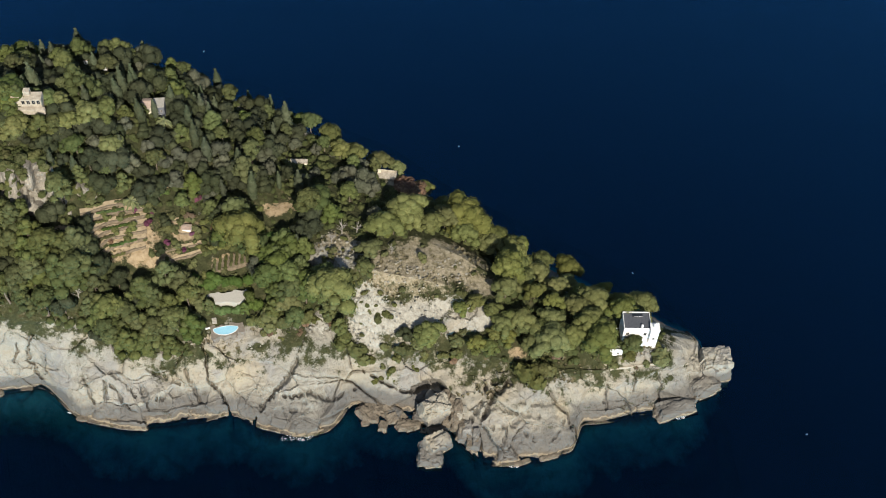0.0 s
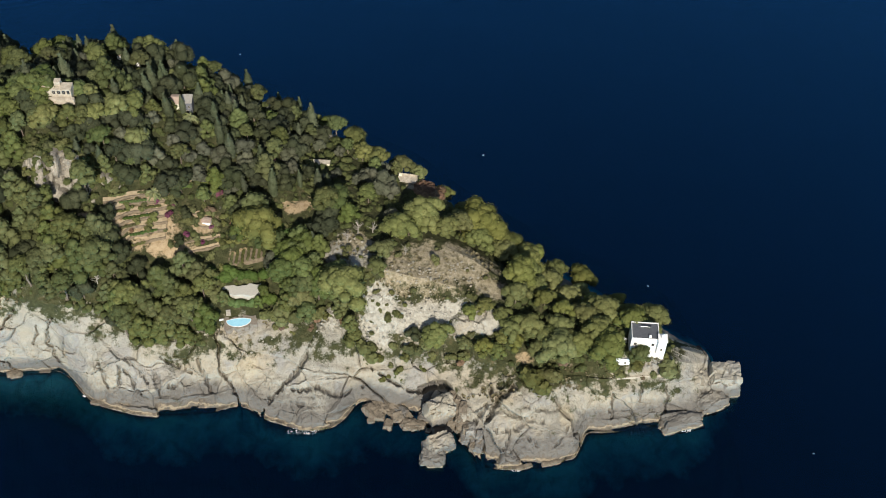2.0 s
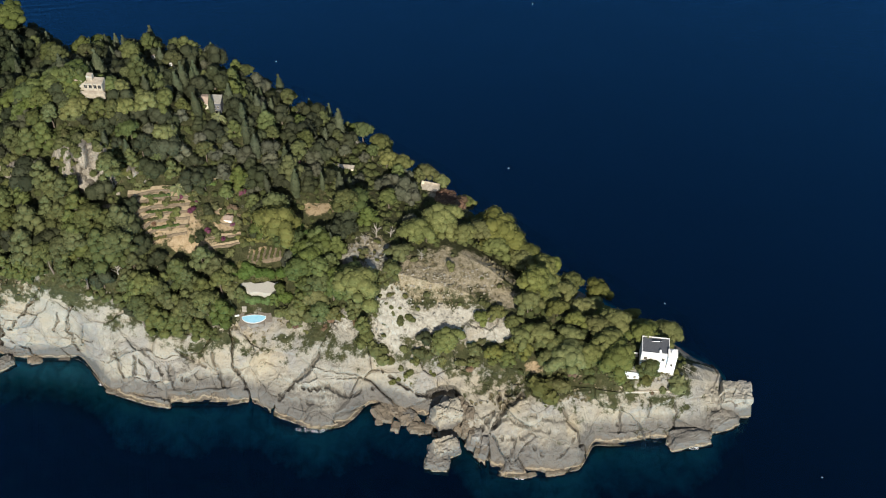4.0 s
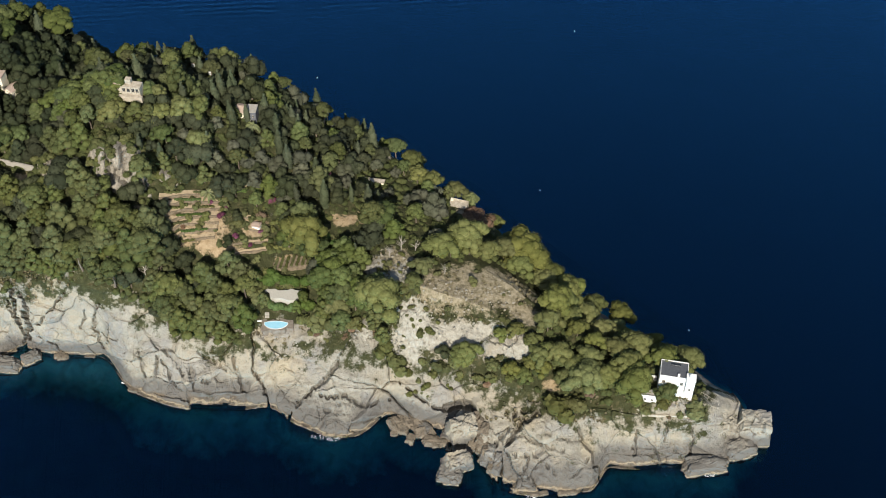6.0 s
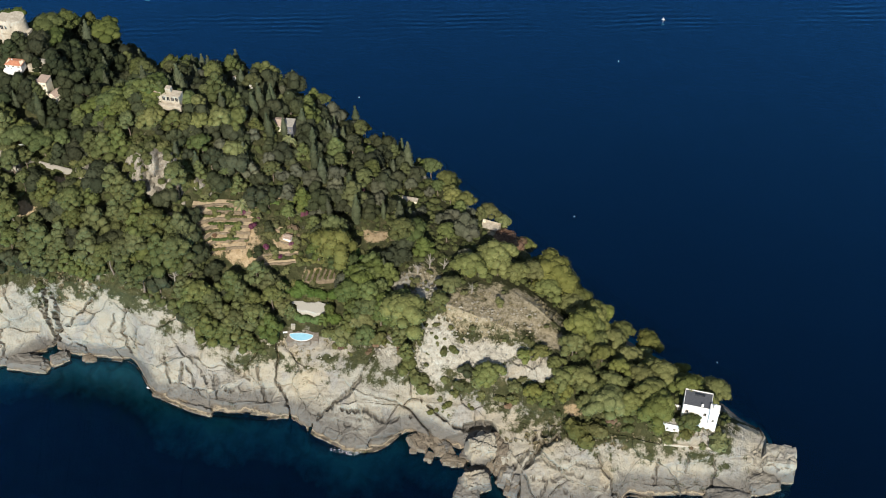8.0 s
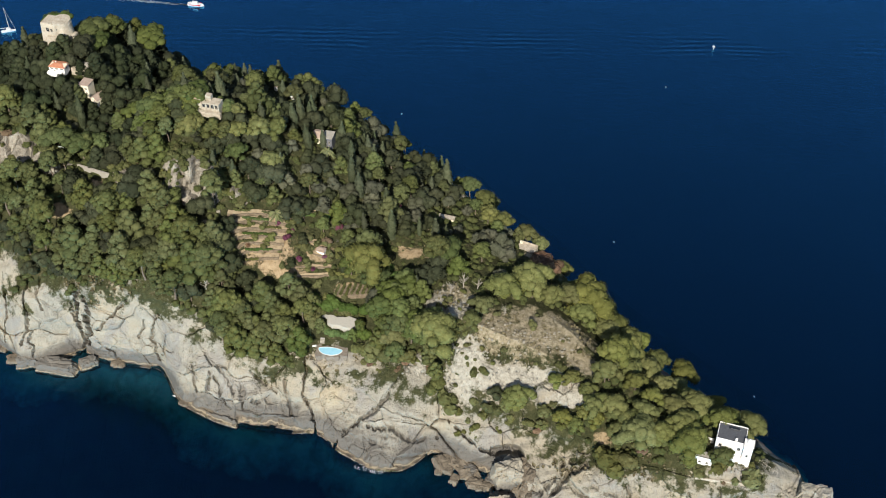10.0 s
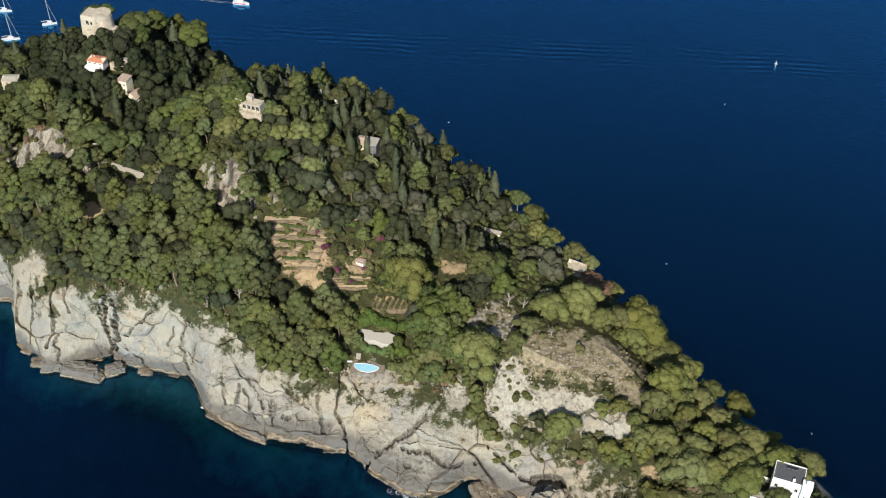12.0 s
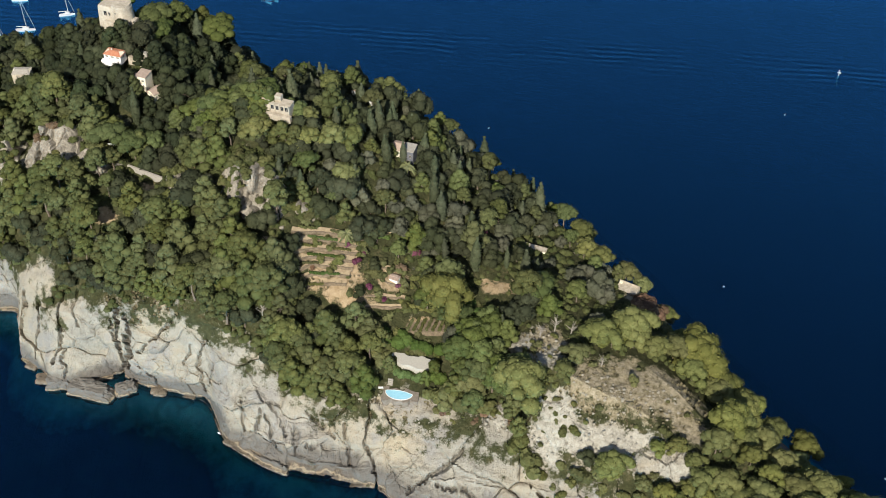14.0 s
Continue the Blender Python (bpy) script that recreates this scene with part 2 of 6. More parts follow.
M_DEAD = plain("dead_wood", (0.22, 0.20, 0.17), (0.40, 0.37, 0.33), 2.0, 0.95)


# ---- the plan of the headland ----
# Plan of the headland: lines that run along it, as (x, y) or (x, y, z).
SHORE = [(-330, 34), (-290, 32), (-255, 32), (-240, 32), (-227, 34), (-221, 22), (-220, 11), (-210, 6), (-203, -1), (-196, -3), (-184, 3), (-178, 7),
         (-163, 2), (-139, 1), (-134, -7), (-127, -17), (-109, -25), (-94, -28), (-74, -28), (-69, -26), (-60, -34), (-46, -42),
         (-33, -44), (-25, -38), (-19, -31), (-12, -37), (0, -42), (12, -45), (17, -55), (20, -68), (30, -72), (49, -74), (63, -71), (66, -61),
         (79, -63), (91, -62), (105, -65), (114, -63), (119, -56), (124, -46)]
CLIFF = [(-330, 50, 20), (-255, 48, 22), (-238, 45, 23), (-222, 31, 27), (-208, 18, 28), (-195, 9, 28), (-178, 14, 33), (-157, 13, 38), (-140, 10, 36), (-122, 5, 31), (-105, 0, 22),
         (-90, -5, 15), (-75, -7, 18), (-60, -6, 19), (-34, -10, 21), (-20, -17, 18), (-5, -18, 21), (20, -30, 18), (44, -44, 17),
         (65, -47, 16), (82, -50, 13), (104, -52, 14), (117, -50, 10), (124, -43, 5)]
MID = [(-330, 110, 44), (-255, 80, 46), (-225, 60, 52), (-195, 48, 54), (-165, 44, 52), (-140, 46, 62), (-125, 42, 60), (-112, 33, 50), (-90, 32, 40), (-65, 30, 31),
       (-40, 28, 29), (-15, 8, 37), (8, 0, 34), (30, -8, 32), (55, -30, 20), (85, -42, 20), (95, -43, 21), (104, -46, 19), (117, -45, 12), (124, -41, 6)]
RIDGE = [(-330, 150, 30), (-260, 140, 43), (-240, 140, 53), (-220, 135, 66), (-203, 127, 80), (-190, 115, 75), (-168, 96, 63), (-155, 88, 66), (-140, 80, 80), (-120, 82, 75), (-90, 86, 58), (-65, 84, 46),
         (-40, 66, 33), (-15, 40, 32), (10, 28, 31), (35, 5, 32), (60, -14, 22), (85, -27, 20), (104, -36, 18), (117, -41, 12), (124, -39, 6)]
BACK = [(-330, 178, 12), (-255, 175, 20), (-225, 178, 30), (-195, 178, 46), (-180, 163, 54), (-168, 150, 53), (-154, 138, 34), (-138, 136, 49), (-120, 134, 54), (-90, 132, 51), (-65, 125, 38),
        (-40, 114, 24), (-15, 98, 21), (10, 67, 22), (27, 61, 19), (37, 44, 13), (46, 26, 12), (60, 8, 10), (85, -12, 9), (104, -25, 9), (117, -34, 7), (124, -36, 5)]
FAR = [(-330, 195), (-255, 206), (-195, 218), (-170, 200), (-152, 176), (-138, 172), (-115, 168), (-90, 158), (-65, 148), (-40, 136), (-15, 116), (12, 84),
       (31, 70), (40, 54), (60, 30), (85, 6), (104, -12), (117, -26), (124, -32)]
XMIN, XMAX = -330, 124
def _line(rows, x, k):
    a = np.array(rows, float)
    return np.interp(x, a[:, 0], a[:, k])
def _soft(rows, x, k, w):
    """The line's value at x, rounded over w metres."""
    return sum(c * _line(rows, np.asarray(x, float) + d * w, k) for d, c in ((-1, .2), (-.5, .2), (0, .2), (.5, .2), (1, .2)))
def knots(x):
    """Places (y, z) of the six lines at x."""
    ys = [_soft(SHORE, x, 1, 3), _soft(CLIFF, x, 1, 6), _soft(MID, x, 1, 9), _soft(RIDGE, x, 1, 11), _soft(BACK, x, 1, 11), _soft(FAR, x, 1, 9)]
    zs = [0 * np.asarray(x, float), _soft(CLIFF, x, 2, 6), _soft(MID, x, 2, 9), _soft(RIDGE, x, 2, 11), _soft(BACK, x, 2, 11), 0 * np.asarray(x, float)]
    return ys, zs
def height(x, y):
    x = np.asarray(x, float); y = np.asarray(y, float)
    ys, zs = knots(x)
    z = np.where(y < ys[0], -6 + 0 * x, 0.)
    for a in range(5):
        u = np.clip((y - ys[a]) / np.maximum(ys[a + 1] - ys[a], .5), 0, 1)
        if a == 0: u = u ** .8
        if a == 4: u = 1 - (1 - u) ** .8
        z = np.where(y >= ys[a], zs[a] + (zs[a + 1] - zs[a]) * u, z)
    return np.where(y > ys[5], -6, z)


# ---- helpers of this scene ----
def thing(name, place, label, category, group="", kind="", turn=0.0):
    ob = new(name)
    ob.empty_display_size = 0.5
    ob.matrix_basis = pose(*place, 0, 0, turn)
    return tagged(ob, label, category, group, kind)


def part(name, data, material, parent, label=""):
    """Links a bmesh or mesh as one mesh object under a thing or a part."""
    me = data
    if isinstance(data, bmesh.types.BMesh):
        me = bpy.data.meshes.new(name)
        data.to_mesh(me)
        data.free()
    if material and not me.materials:
        me.materials.append(material)
    ob = new(name, me)
    ob.parent = parent
    if label:
        ob["label"] = label
    return ob


def mesh_of(name, verts, faces, material, smooth=False):
    me = bpy.data.meshes.new(name)
    me.from_pydata([tuple(v) for v in verts], [], [tuple(f) for f in faces])
    me.materials.append(material)
    if smooth:
        me.shade_smooth()
    me.update()
    return me


def fractal(p, h=0.9, lac=2.1, octs=5):
    return noise.fractal(p, h, lac, octs)


# ---- the land: one sheet, drawn between the lines of the plan ----
SPANS = [(0, 84), (1, 34), (2, 34), (3, 26), (4, 16)]
BARE = [(-130, 49, 12, 8), (-158, 51, 7, 6), (-219, 70, 14, 10), (-195, 62, 7, 4), (-212, 22, 14, 10), (-190, 11, 12, 6), (118, -42, 10, 10), (-16, 16, 12, 13), (-8, -10, 10, 16), (8, -14, 22, 8),
        (30, -20, 18, 7), (96, -48, 16, 5), (27, 66, 6, 5), (113, -45, 10, 9), (-60, -6, 20, 6), (-27, -10, 9, 8)]
DRY = [(19, 6, 33, 17), (4, 4, 15, 9), (38, -6, 9, 9), (-14, 22, 8, 6), (22, 60, 11, 9)]
PALE = [(-8, -10, 10, 15), (12, -14, 22, 6), (34, -22, 11, 4), (-15, 17, 11, 11), (-26, -8, 6, 5)]
TILLED = [(-97, 36, 17, 11), (-90, 28, 16, 5), (-74, 40, 8, 8), (-34, 45, 10, 5), (-58, 25, 8, 4), (-170, 54, 9, 4), (-118, 34, 6, 4), (47, -36, 5, 3), (-185, 42, 6, 4)]


def inside(x, y, spots, grow=0.0):
    return max([1 - ((x - a) / (c + grow)) ** 2 - ((y - b) / (d + grow)) ** 2 for a, b, c, d in spots])


CLEFTS = [([(-174, 33), (-175, 22), (-173, 10), (-176, -3)], 0.72, 4.5), ([(-171, 20), (-170, 14), (-172, 7)], 1.5, 5.0), ([(-172, 30), (-169, 21), (-171, 14)], 0.66, 3.5), ([(-153, 32), (-159, 23), (-166, 15)], 0.66, 3.5),
          ([(-178, 26), (-175, 17)], 0.66, 2.5), ([(-167, 9), (-161, 6), (-158, 2)], 0.66, 2.5), ([(-195, 39), (-197, 29), (-195, 20), (-199, 9)], 0.66, 3.2), ([(-190, 39), (-191, 31), (-188, 24)], 0.66, 2.2), ([(-195, 15), (-194, 4)], 0.66, 2.5),
          ([(-139, 28), (-142, 17), (-140, 5)], 0.66, 2.0), ([(-145, 24), (-148, 15)], 0.66, 1.8), ([(-206, 26), (-208, 5)], 0.66, 2.6), ([(-215, 24), (-217, 8)], 0.66, 3.0),
          ([(-75, 18), (-75, 14), (-74, 10), (-70, 5), (-68, -2)], 0.66, 3.2), ([(-38, 16), (-44, 12), (-50, 9), (-55, 5), (-62, -2)], 0.66, 3.0), ([(-50, 8), (-43, 8.5), (-36, 9.5), (-28, 6), (-18, 4.5)], 0.66, 2.4), ([(-39, 7), (-44, 5.5)], 0.66, 1.6),
          ([(-13, 11), (-7, 9), (0, 7), (7, 7.5)], 0.66, 3.0), ([(4, 7.5), (10, 9.5), (15, 11), (20, 9)], 1.5, 6.5), ([(45, 17), (40, 15), (35, 13), (29, 9), (25, 4), (22, -2)], 0.83, 4.5), ([(38, 15.5), (32, 14), (28, 11), (24, 8)], 0.66, 3.2),
          ([(29, 10.5), (39, 10), (50, 9)], 0.66, 1.5), ([(29, 7), (39, 7.5), (48, 4)], 0.66, 1.5), ([(46, 10), (37, 7), (33, 4)], 0.66, 1.4), ([(56, 13), (61, 8), (64, 0)], 0.66, 2.2), ([(59, 7), (54, 4)], 0.66, 1.2), ([(43, 12), (52, 11), (58, 11)], 0.66, 1.2),
          ([(-122, 15), (-120, 7)], 0.66, 2.0), ([(-114, 14), (-115, 8)], 0.66, 2.0), ([(-112, 13), (-107, 6)], 0.66, 2.2), ([(-98, 14), (-92, 12), (-86, 10)], 0.66, 1.8), ([(-111, 16), (-103, 9), (-94, 7)], 0.66, 2.0), ([(-100, 11), (-99, 5)], 0.66, 1.8), ([(-83, 13), (-79, 5)], 0.66, 2.0),
          ([(91, 13), (91, 8)], 0.66, 1.6), ([(119, 9), (118, 0)], 0.66, 3.0), ([(103, 12), (101, 3)], 0.66, 1.6), ([(80, 11), (78, 4)], 0.66, 1.6)]
OCHRE = [(-61, -17, 9, 5), (-160, 12, 9, 5), (60, -60, 4, 6), (36, -50, 6, 3)]


def cleft(x, z):
    """How far the rock is drawn in by the clefts of the cliff."""
    most = 0.0
    wob = 1.8 * noise.noise(Vector((x * 0.22, z * 0.22, 4))) + 0.9 * noise.noise(Vector((x * 0.7, z * 0.7, 8)))
    for line, wide, deep in CLEFTS:
        if x < line[0][0] - 36 or x > line[0][0] + 36:
            continue
        for (x0, z0), (x1, z1) in zip(line, line[1:]):
            u = max(0.0, min(1.0, ((x - x0) * (x1 - x0) + (z - z0) * (z1 - z0)) / ((x1 - x0) ** 2 + (z1 - z0) ** 2)))
            d = math.hypot(x + wob - x0 - u * (x1 - x0), z - z0 - u * (z1 - z0))
            most = max(most, deep * max(0.0, 1 - (d / wide) ** 2) ** 1.3)
    return -most


def relief(x, y, z, s):
    """How far the rock stands out at a place, and how open a joint is there: tilted slabs with thin broken joints, and a finer network in patches."""
    p = Vector((x, y, z))
    wx, wy = 4.0 * noise.noise(p * 0.06) + 0.9 * noise.noise(p * 0.3), 4.0 * noise.noise(p * 0.06 + Vector((9, 3, 1))) + 0.9 * noise.noise(p * 0.3 + Vector((2, 5, 3)))
    up = 0.75 * y + z + wy
    q = Vector(((x + wx) * 0.048 + up * 0.026, up * 0.052 - x * 0.016, 0.0))
    dist, pts = noise.voronoi(q)
    edge = dist[1] - dist[0]
    turn = 6.283 * noise.cell(pts[0] * 3.1)
    slab = 1.5 * noise.cell(pts[0] * 7.7) * min(1.0, edge / 0.10) + 2.0 * ((q.x - pts[0].x) * math.cos(turn) + (q.y - pts[0].y) * math.sin(turn))
    broken = max(0.0, min(1.0, 0.12 + 1.8 * noise.noise(p * 0.045)))
    joint = broken * max(0.0, 1 - edge / 0.022)
    push = slab - 1.5 * joint
    # The finer network.
    lots = 1.0 if -124 < x < -78 or 16 < x < 62 else 0.0
    fine = max(0.0, min(1.0, 0.05 + 0.7 * lots + 2.2 * noise.noise(p * 0.05 + Vector((4, 1, 7)))))
    if fine > 0.02:
        q = Vector(((x + wx) * 0.15 + up * 0.09, up * 0.14 - x * 0.07, 5.0))
        dist, pts = noise.voronoi(q)
        edge = dist[1] - dist[0]
        turn = 6.283 * noise.cell(pts[0] * 4.3)
        small = fine * max(0.0, min(1.0, 0.6 + 2.0 * noise.noise(p * 0.11))) * max(0.0, 1 - edge / 0.075)
        push += fine * (0.55 * noise.cell(pts[0] * 5.1) * min(1.0, edge / 0.15) + 0.6 * ((q.x - pts[0].x) * math.cos(turn) + (q.y - pts[0].y) * math.sin(turn))) - 0.9 * small
        joint = max(joint, small * 0.9)
    push += 0.9 * fractal(Vector((x * 0.05, y * 0.10, z * 0.10))) + 0.30 * fractal(p * 0.45)
    return push, joint


def build_land():
    xs = np.concatenate([np.arange(-330, -245, 2.0), np.arange(-245, XMAX, 0.42), XMAX + np.array([1.2, 2.4, 3.6, 4.8, 6.0])])
    verts, bare, dry, tilled, pale, joints, ochre = [], [], [], [], [], [], []
    rows = None
    for x in xs:
        past = max(0.0, x - XMAX) / 6.0
        ys, zs = knots(min(x, XMAX))
        mid = (ys[0] + ys[5]) / 2
        ys = [mid + (float(y) - mid) * (1 - 0.75 * past) for y in ys]
        zs = [float(z) * (1 - past) - 4 * past for z in zs]
        col = [(ys[0] - 75, -34.0, -1.0), (ys[0] - 42, -19.0, -1.0), (ys[0] - 26, -10.0, -1.0), (ys[0] - 15, -6.0, -1.0), (ys[0] - 8, -3.8, -1.0), (ys[0] - 3.2, -2.2, -0.5), (ys[0] - 1.7, -0.7, -0.2), (ys[0] - 1.2 - 0.9 * noise.noise(Vector((x * 0.12, 3, 0))), 0.15, -0.1)]
        for a, count in SPANS:
            for i in range(count):
                u = i / count
                v = u ** 0.8 if a == 0 else 1 - (1 - u) ** 0.8 if a == 4 else u
                col.append((ys[a] + (ys[a + 1] - ys[a]) * u, zs[a] + (zs[a + 1] - zs[a]) * v, a + u))
        col += [(ys[5], zs[5], 5.0), (ys[5] + 3, -3.0, 6.0), (ys[5] + 25, -15.0, 6.0), (ys[5] + 60, -30.0, 6.0)]
        rows = len(col)
        for y, z, s in col:
            p = Vector((x, y, z))
            stone = max(0.0, min(1.0, 1.35 - s)) if s >= 0 else 0.7
            if s > 3.6:
                stone = min(1.0, s - 3.6)
            b = max(stone * 1.15 - 0.1, inside(x, y, BARE))
            bump = fractal(p * 0.03) * 1.2 + fractal(p * 0.13) * 0.35
            rough, joint = max(stone, 0.6 if b > 0.1 else 0.0), 0.0
            if rough > 0.02:
                push, joint = relief(x, y, z, s)
                near = 1.0 if z > 1.5 else max(0.25, (z + 3) / 4.5)
                push *= rough * near
                if s < 1.2:
                    sunk = cleft(x, z)
                    push += sunk
                    # The deeper a cleft is drawn in, the stronger its painted shade.
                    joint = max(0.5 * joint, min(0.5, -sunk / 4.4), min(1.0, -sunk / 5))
                p += Vector((0, -0.62, 0.78)) * push if s < 3 else Vector((0, 0.62, 0.78)) * push
            if s < 0:
                bump *= 1.5
            p.z += bump * (1 if 0.2 < s < 4.8 else 0.35)
            verts.append(p)
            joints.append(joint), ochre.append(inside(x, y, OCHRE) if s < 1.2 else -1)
            bare.append(b), dry.append(inside(x, y, DRY)), tilled.append(inside(x, y, TILLED)), pale.append(inside(x, y, PALE))
    n = len(xs)
    faces = [(i * rows + j, (i + 1) * rows + j, (i + 1) * rows + j + 1, i * rows + j + 1) for i in range(n - 1) for j in range(rows - 1)]
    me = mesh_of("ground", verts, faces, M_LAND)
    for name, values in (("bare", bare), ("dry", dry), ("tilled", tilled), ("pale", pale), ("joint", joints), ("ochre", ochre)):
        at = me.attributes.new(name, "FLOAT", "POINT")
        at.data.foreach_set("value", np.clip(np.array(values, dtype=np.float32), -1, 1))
    return tagged(new("ground", me), "rocky headland with pale limestone cliffs, wooded soil and terraces", "headland", kind="structure")


ground = build_land()


def build_sea():
    xs = [-9000, -3000, -1000, -500, 0, 500, 1000, 3000, 9000]
    verts = [(x, y, 0) for x in xs for y in xs]
    n = len(xs)
    faces = [(i * n + j, (i + 1) * n + j, (i + 1) * n + j + 1, i * n + j + 1) for i in range(n - 1) for j in range(n - 1)]
    tagged(new("water", mesh_of("water", verts, faces, M_WATER)), "deep blue sea with faint ripples, teal along the rocks", "sea", kind="structure")
    # Near-black blue: the light lost in deep water is put into the floor's colour.
    deep = plain("sea_floor", (0.0006, 0.004, 0.016), (0.001, 0.006, 0.022), 0.01, 1.0)
    verts = [(x, y, -26) for x in xs for y in xs]
    tagged(new("sea_floor", mesh_of("sea_floor", verts, faces, deep)), "dark sea floor deep under the water", "sea floor", kind="structure")


build_sea()


# ---- rocks ----
def rock_mesh(name, size, seed, cuts=12, block=0.65, rough=0.12):
    """A weathered block: a cube rounded part of the way to a ball, broken along flat joints."""
    bm = bmesh.new()
    bmesh.ops.create_cube(bm, size=2.0)
    bmesh.ops.subdivide_edges(bm, edges=bm.edges[:], cuts=cuts, use_grid_fill=True)
    off = Vector((seed * 3.7, seed * 1.9, seed * 5.3))
    for v in bm.verts:
        ball = v.co.normalized()
        p = v.co * block + ball * (1 - block) * 1.15
        d, pts = noise.voronoi(p * 1.3 + off)
        push = noise.cell(pts[0] * 6.1) * rough * 0.9 - 0.14 * max(0.0, 1 - (d[1] - d[0]) / 0.11)
        push += fractal(p * 1.1 + off) * rough + fractal(p * 3.5 + off) * rough * 0.35
        p += ball * push
        taper = 1.0 - 0.14 * p.z
        v.co = Vector((p.x * size[0] * taper, p.y * size[1] * taper, p.z * size[2]))
    me = bpy.data.meshes.new(name)
    bm.to_mesh(me)
    bm.free()
    me.materials.append(M_ROCK)
    return me


def rock(place, size, seed, label, turn=0.0, tilt=(0, 0), cuts=12, block=0.65, group="", stone=None):
    ob = new("rock", rock_mesh("rock", size, seed, cuts, block))
    if stone:
        ob.data.materials[0] = stone
    ob.matrix_basis = pose(*place, tilt[0], tilt[1], turn)
    return tagged(ob, label, "rock", group)


rock((11.5, -46.5, 5.2), (6.2, 5.0, 7.4), 1, "large square block of pale limestone wedged below the cliff", 12, (8, -3), 16, 0.55)
rock((8.5, -60.0, 3.0), (5.6, 4.0, 5.0), 2, "pale split boulder standing in the shallows", 20, (10, 4), 12, 0.6)
rock((5.0, -64.6, 0.6), (5.0, 3.8, 3.8), 3, "low rounded boulder in the shallows", -15, (6, 0), 10, 0.6)
rock((127.9, -49.5, 3.8), (7.0, 5.6, 8.4), 4, "big blocky sea stack off the point", -8, (0, 3), 20, 0.7)
rock((117.5, -48, 2.0), (5.0, 6.5, 6.8), 12, "broad grey rock that ends the point", -10, (0, 6), 16, 0.6)
rock((121, -57, 1.5), (7.0, 4.2, 4.0), 6, "rounded grey rock at the foot of the point", 15, (0, 0), 12, 0.55)
rock((107, -64, 1.0), (8.5, 4.0, 3.4), 7, "long dark rock ledge at the waterline", 5, (0, 0), 12, 0.55)
rock((-184, -3, 1.2), (8.5, 3.6, 3.4), 8, "low grey rock lying off the shore", -4, (0, 0), 12, 0.6)
rock((-197, -1, 1.2), (5.0, 3.4, 3.6), 9, "dark rounded rock off the shore", 10, (0, 0), 10, 0.55)
rock((-171, 0, 0.8), (4.0, 2.6, 2.6), 10, "small rock in the cleft of the cliff", 30, (0, 0), 8, 0.6)
rock((-197, 1, 4.5), (2.4, 2.2, 4.2), 11, "upright rock leaning at the cliff foot", 0, (0, 6), 8, 0.6)


def swell(x, y, c):
    """How far a crag stands over the slope at a place: a steep face below, sinking back into the hill above."""
    x0, x1, y0, y1, up = c
    u = (2 * x - x0 - x1) / (x1 - x0)
    v = (y - y0 - 2.5 * noise.noise(Vector((x * 0.12, y0, 1)))) / (y1 - y0)
    if abs(u) >= 1 or not 0 < v < 1:
        return 0.0
    side = max(0.0, min(1.0, 2.2 * (1 - abs(u)) + 0.5 * noise.noise(Vector((x * 0.15, y * 0.15, 3)))))
    return up * side * (min(1.0, v / 0.42) ** 0.85 if v < 0.42 else (1 - v) / 0.58)


CRAGS = [(-144, -115, 41, 67, 11.0), (-168, -149, 45, 65, 8.0), (-226, -202, 58, 88, 12.0), (-250, -229, 56, 84, 10.0), (-204, -184, 57, 72, 6.5), (-114, -104, 47, 57, 3.0)]


def crag(c):
    x0, x1, y0, y1, up = c
    nx, ny = int((x1 - x0) / 0.55), int((y1 - y0) / 0.45)
    verts = []
    for i in range(nx + 1):
        for j in range(ny + 1):
            x, y = x0 + (x1 - x0) * i / nx, y0 + (y1 - y0) * j / ny
            h = swell(x, y, c)
            z = float(height(x, y)) + h - 1.2
            flute = noise.ridged_multi_fractal(Vector((x * 0.16, z * 0.035, y0)), 0.9, 2.1, 4, 1.0, 2.0) - 1.0
            d, pts = noise.voronoi(Vector((x * 0.2, z * 0.11, y0)))
            push = min(1.0, h / 3) * (1.6 * flute + 2.6 * noise.cell(pts[0] * 5.3) - 2.2 * max(0.0, 1 - (d[1] - d[0]) / 0.12) + 2.4 * fractal(Vector((x, y, z)) * 0.12) + 1.2 * fractal(Vector((x, y, z)) * 0.35))
            verts.append((x, y - push * 0.8, z + push * 0.4 - (2.5 if h == 0 else 0)))
    faces = [(i * (ny + 1) + j, (i + 1) * (ny + 1) + j, (i + 1) * (ny + 1) + j + 1, i * (ny + 1) + j + 1) for i in range(nx) for j in range(ny)]
    # A skirt sinks the rim of the crag into the hill.
    rim = [i * (ny + 1) for i in range(nx + 1)] + [nx * (ny + 1) + j for j in range(1, ny + 1)] + [i * (ny + 1) + ny for i in range(nx - 1, -1, -1)] + [j for j in range(ny - 1, 0, -1)]
    n = len(verts)
    verts += [(verts[k][0], verts[k][1], verts[k][2] - 4) for k in rim]
    faces += [(rim[k], n + k, n + (k + 1) % len(rim), rim[(k + 1) % len(rim)]) for k in range(len(rim))]
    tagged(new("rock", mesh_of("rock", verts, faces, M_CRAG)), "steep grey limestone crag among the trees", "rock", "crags")


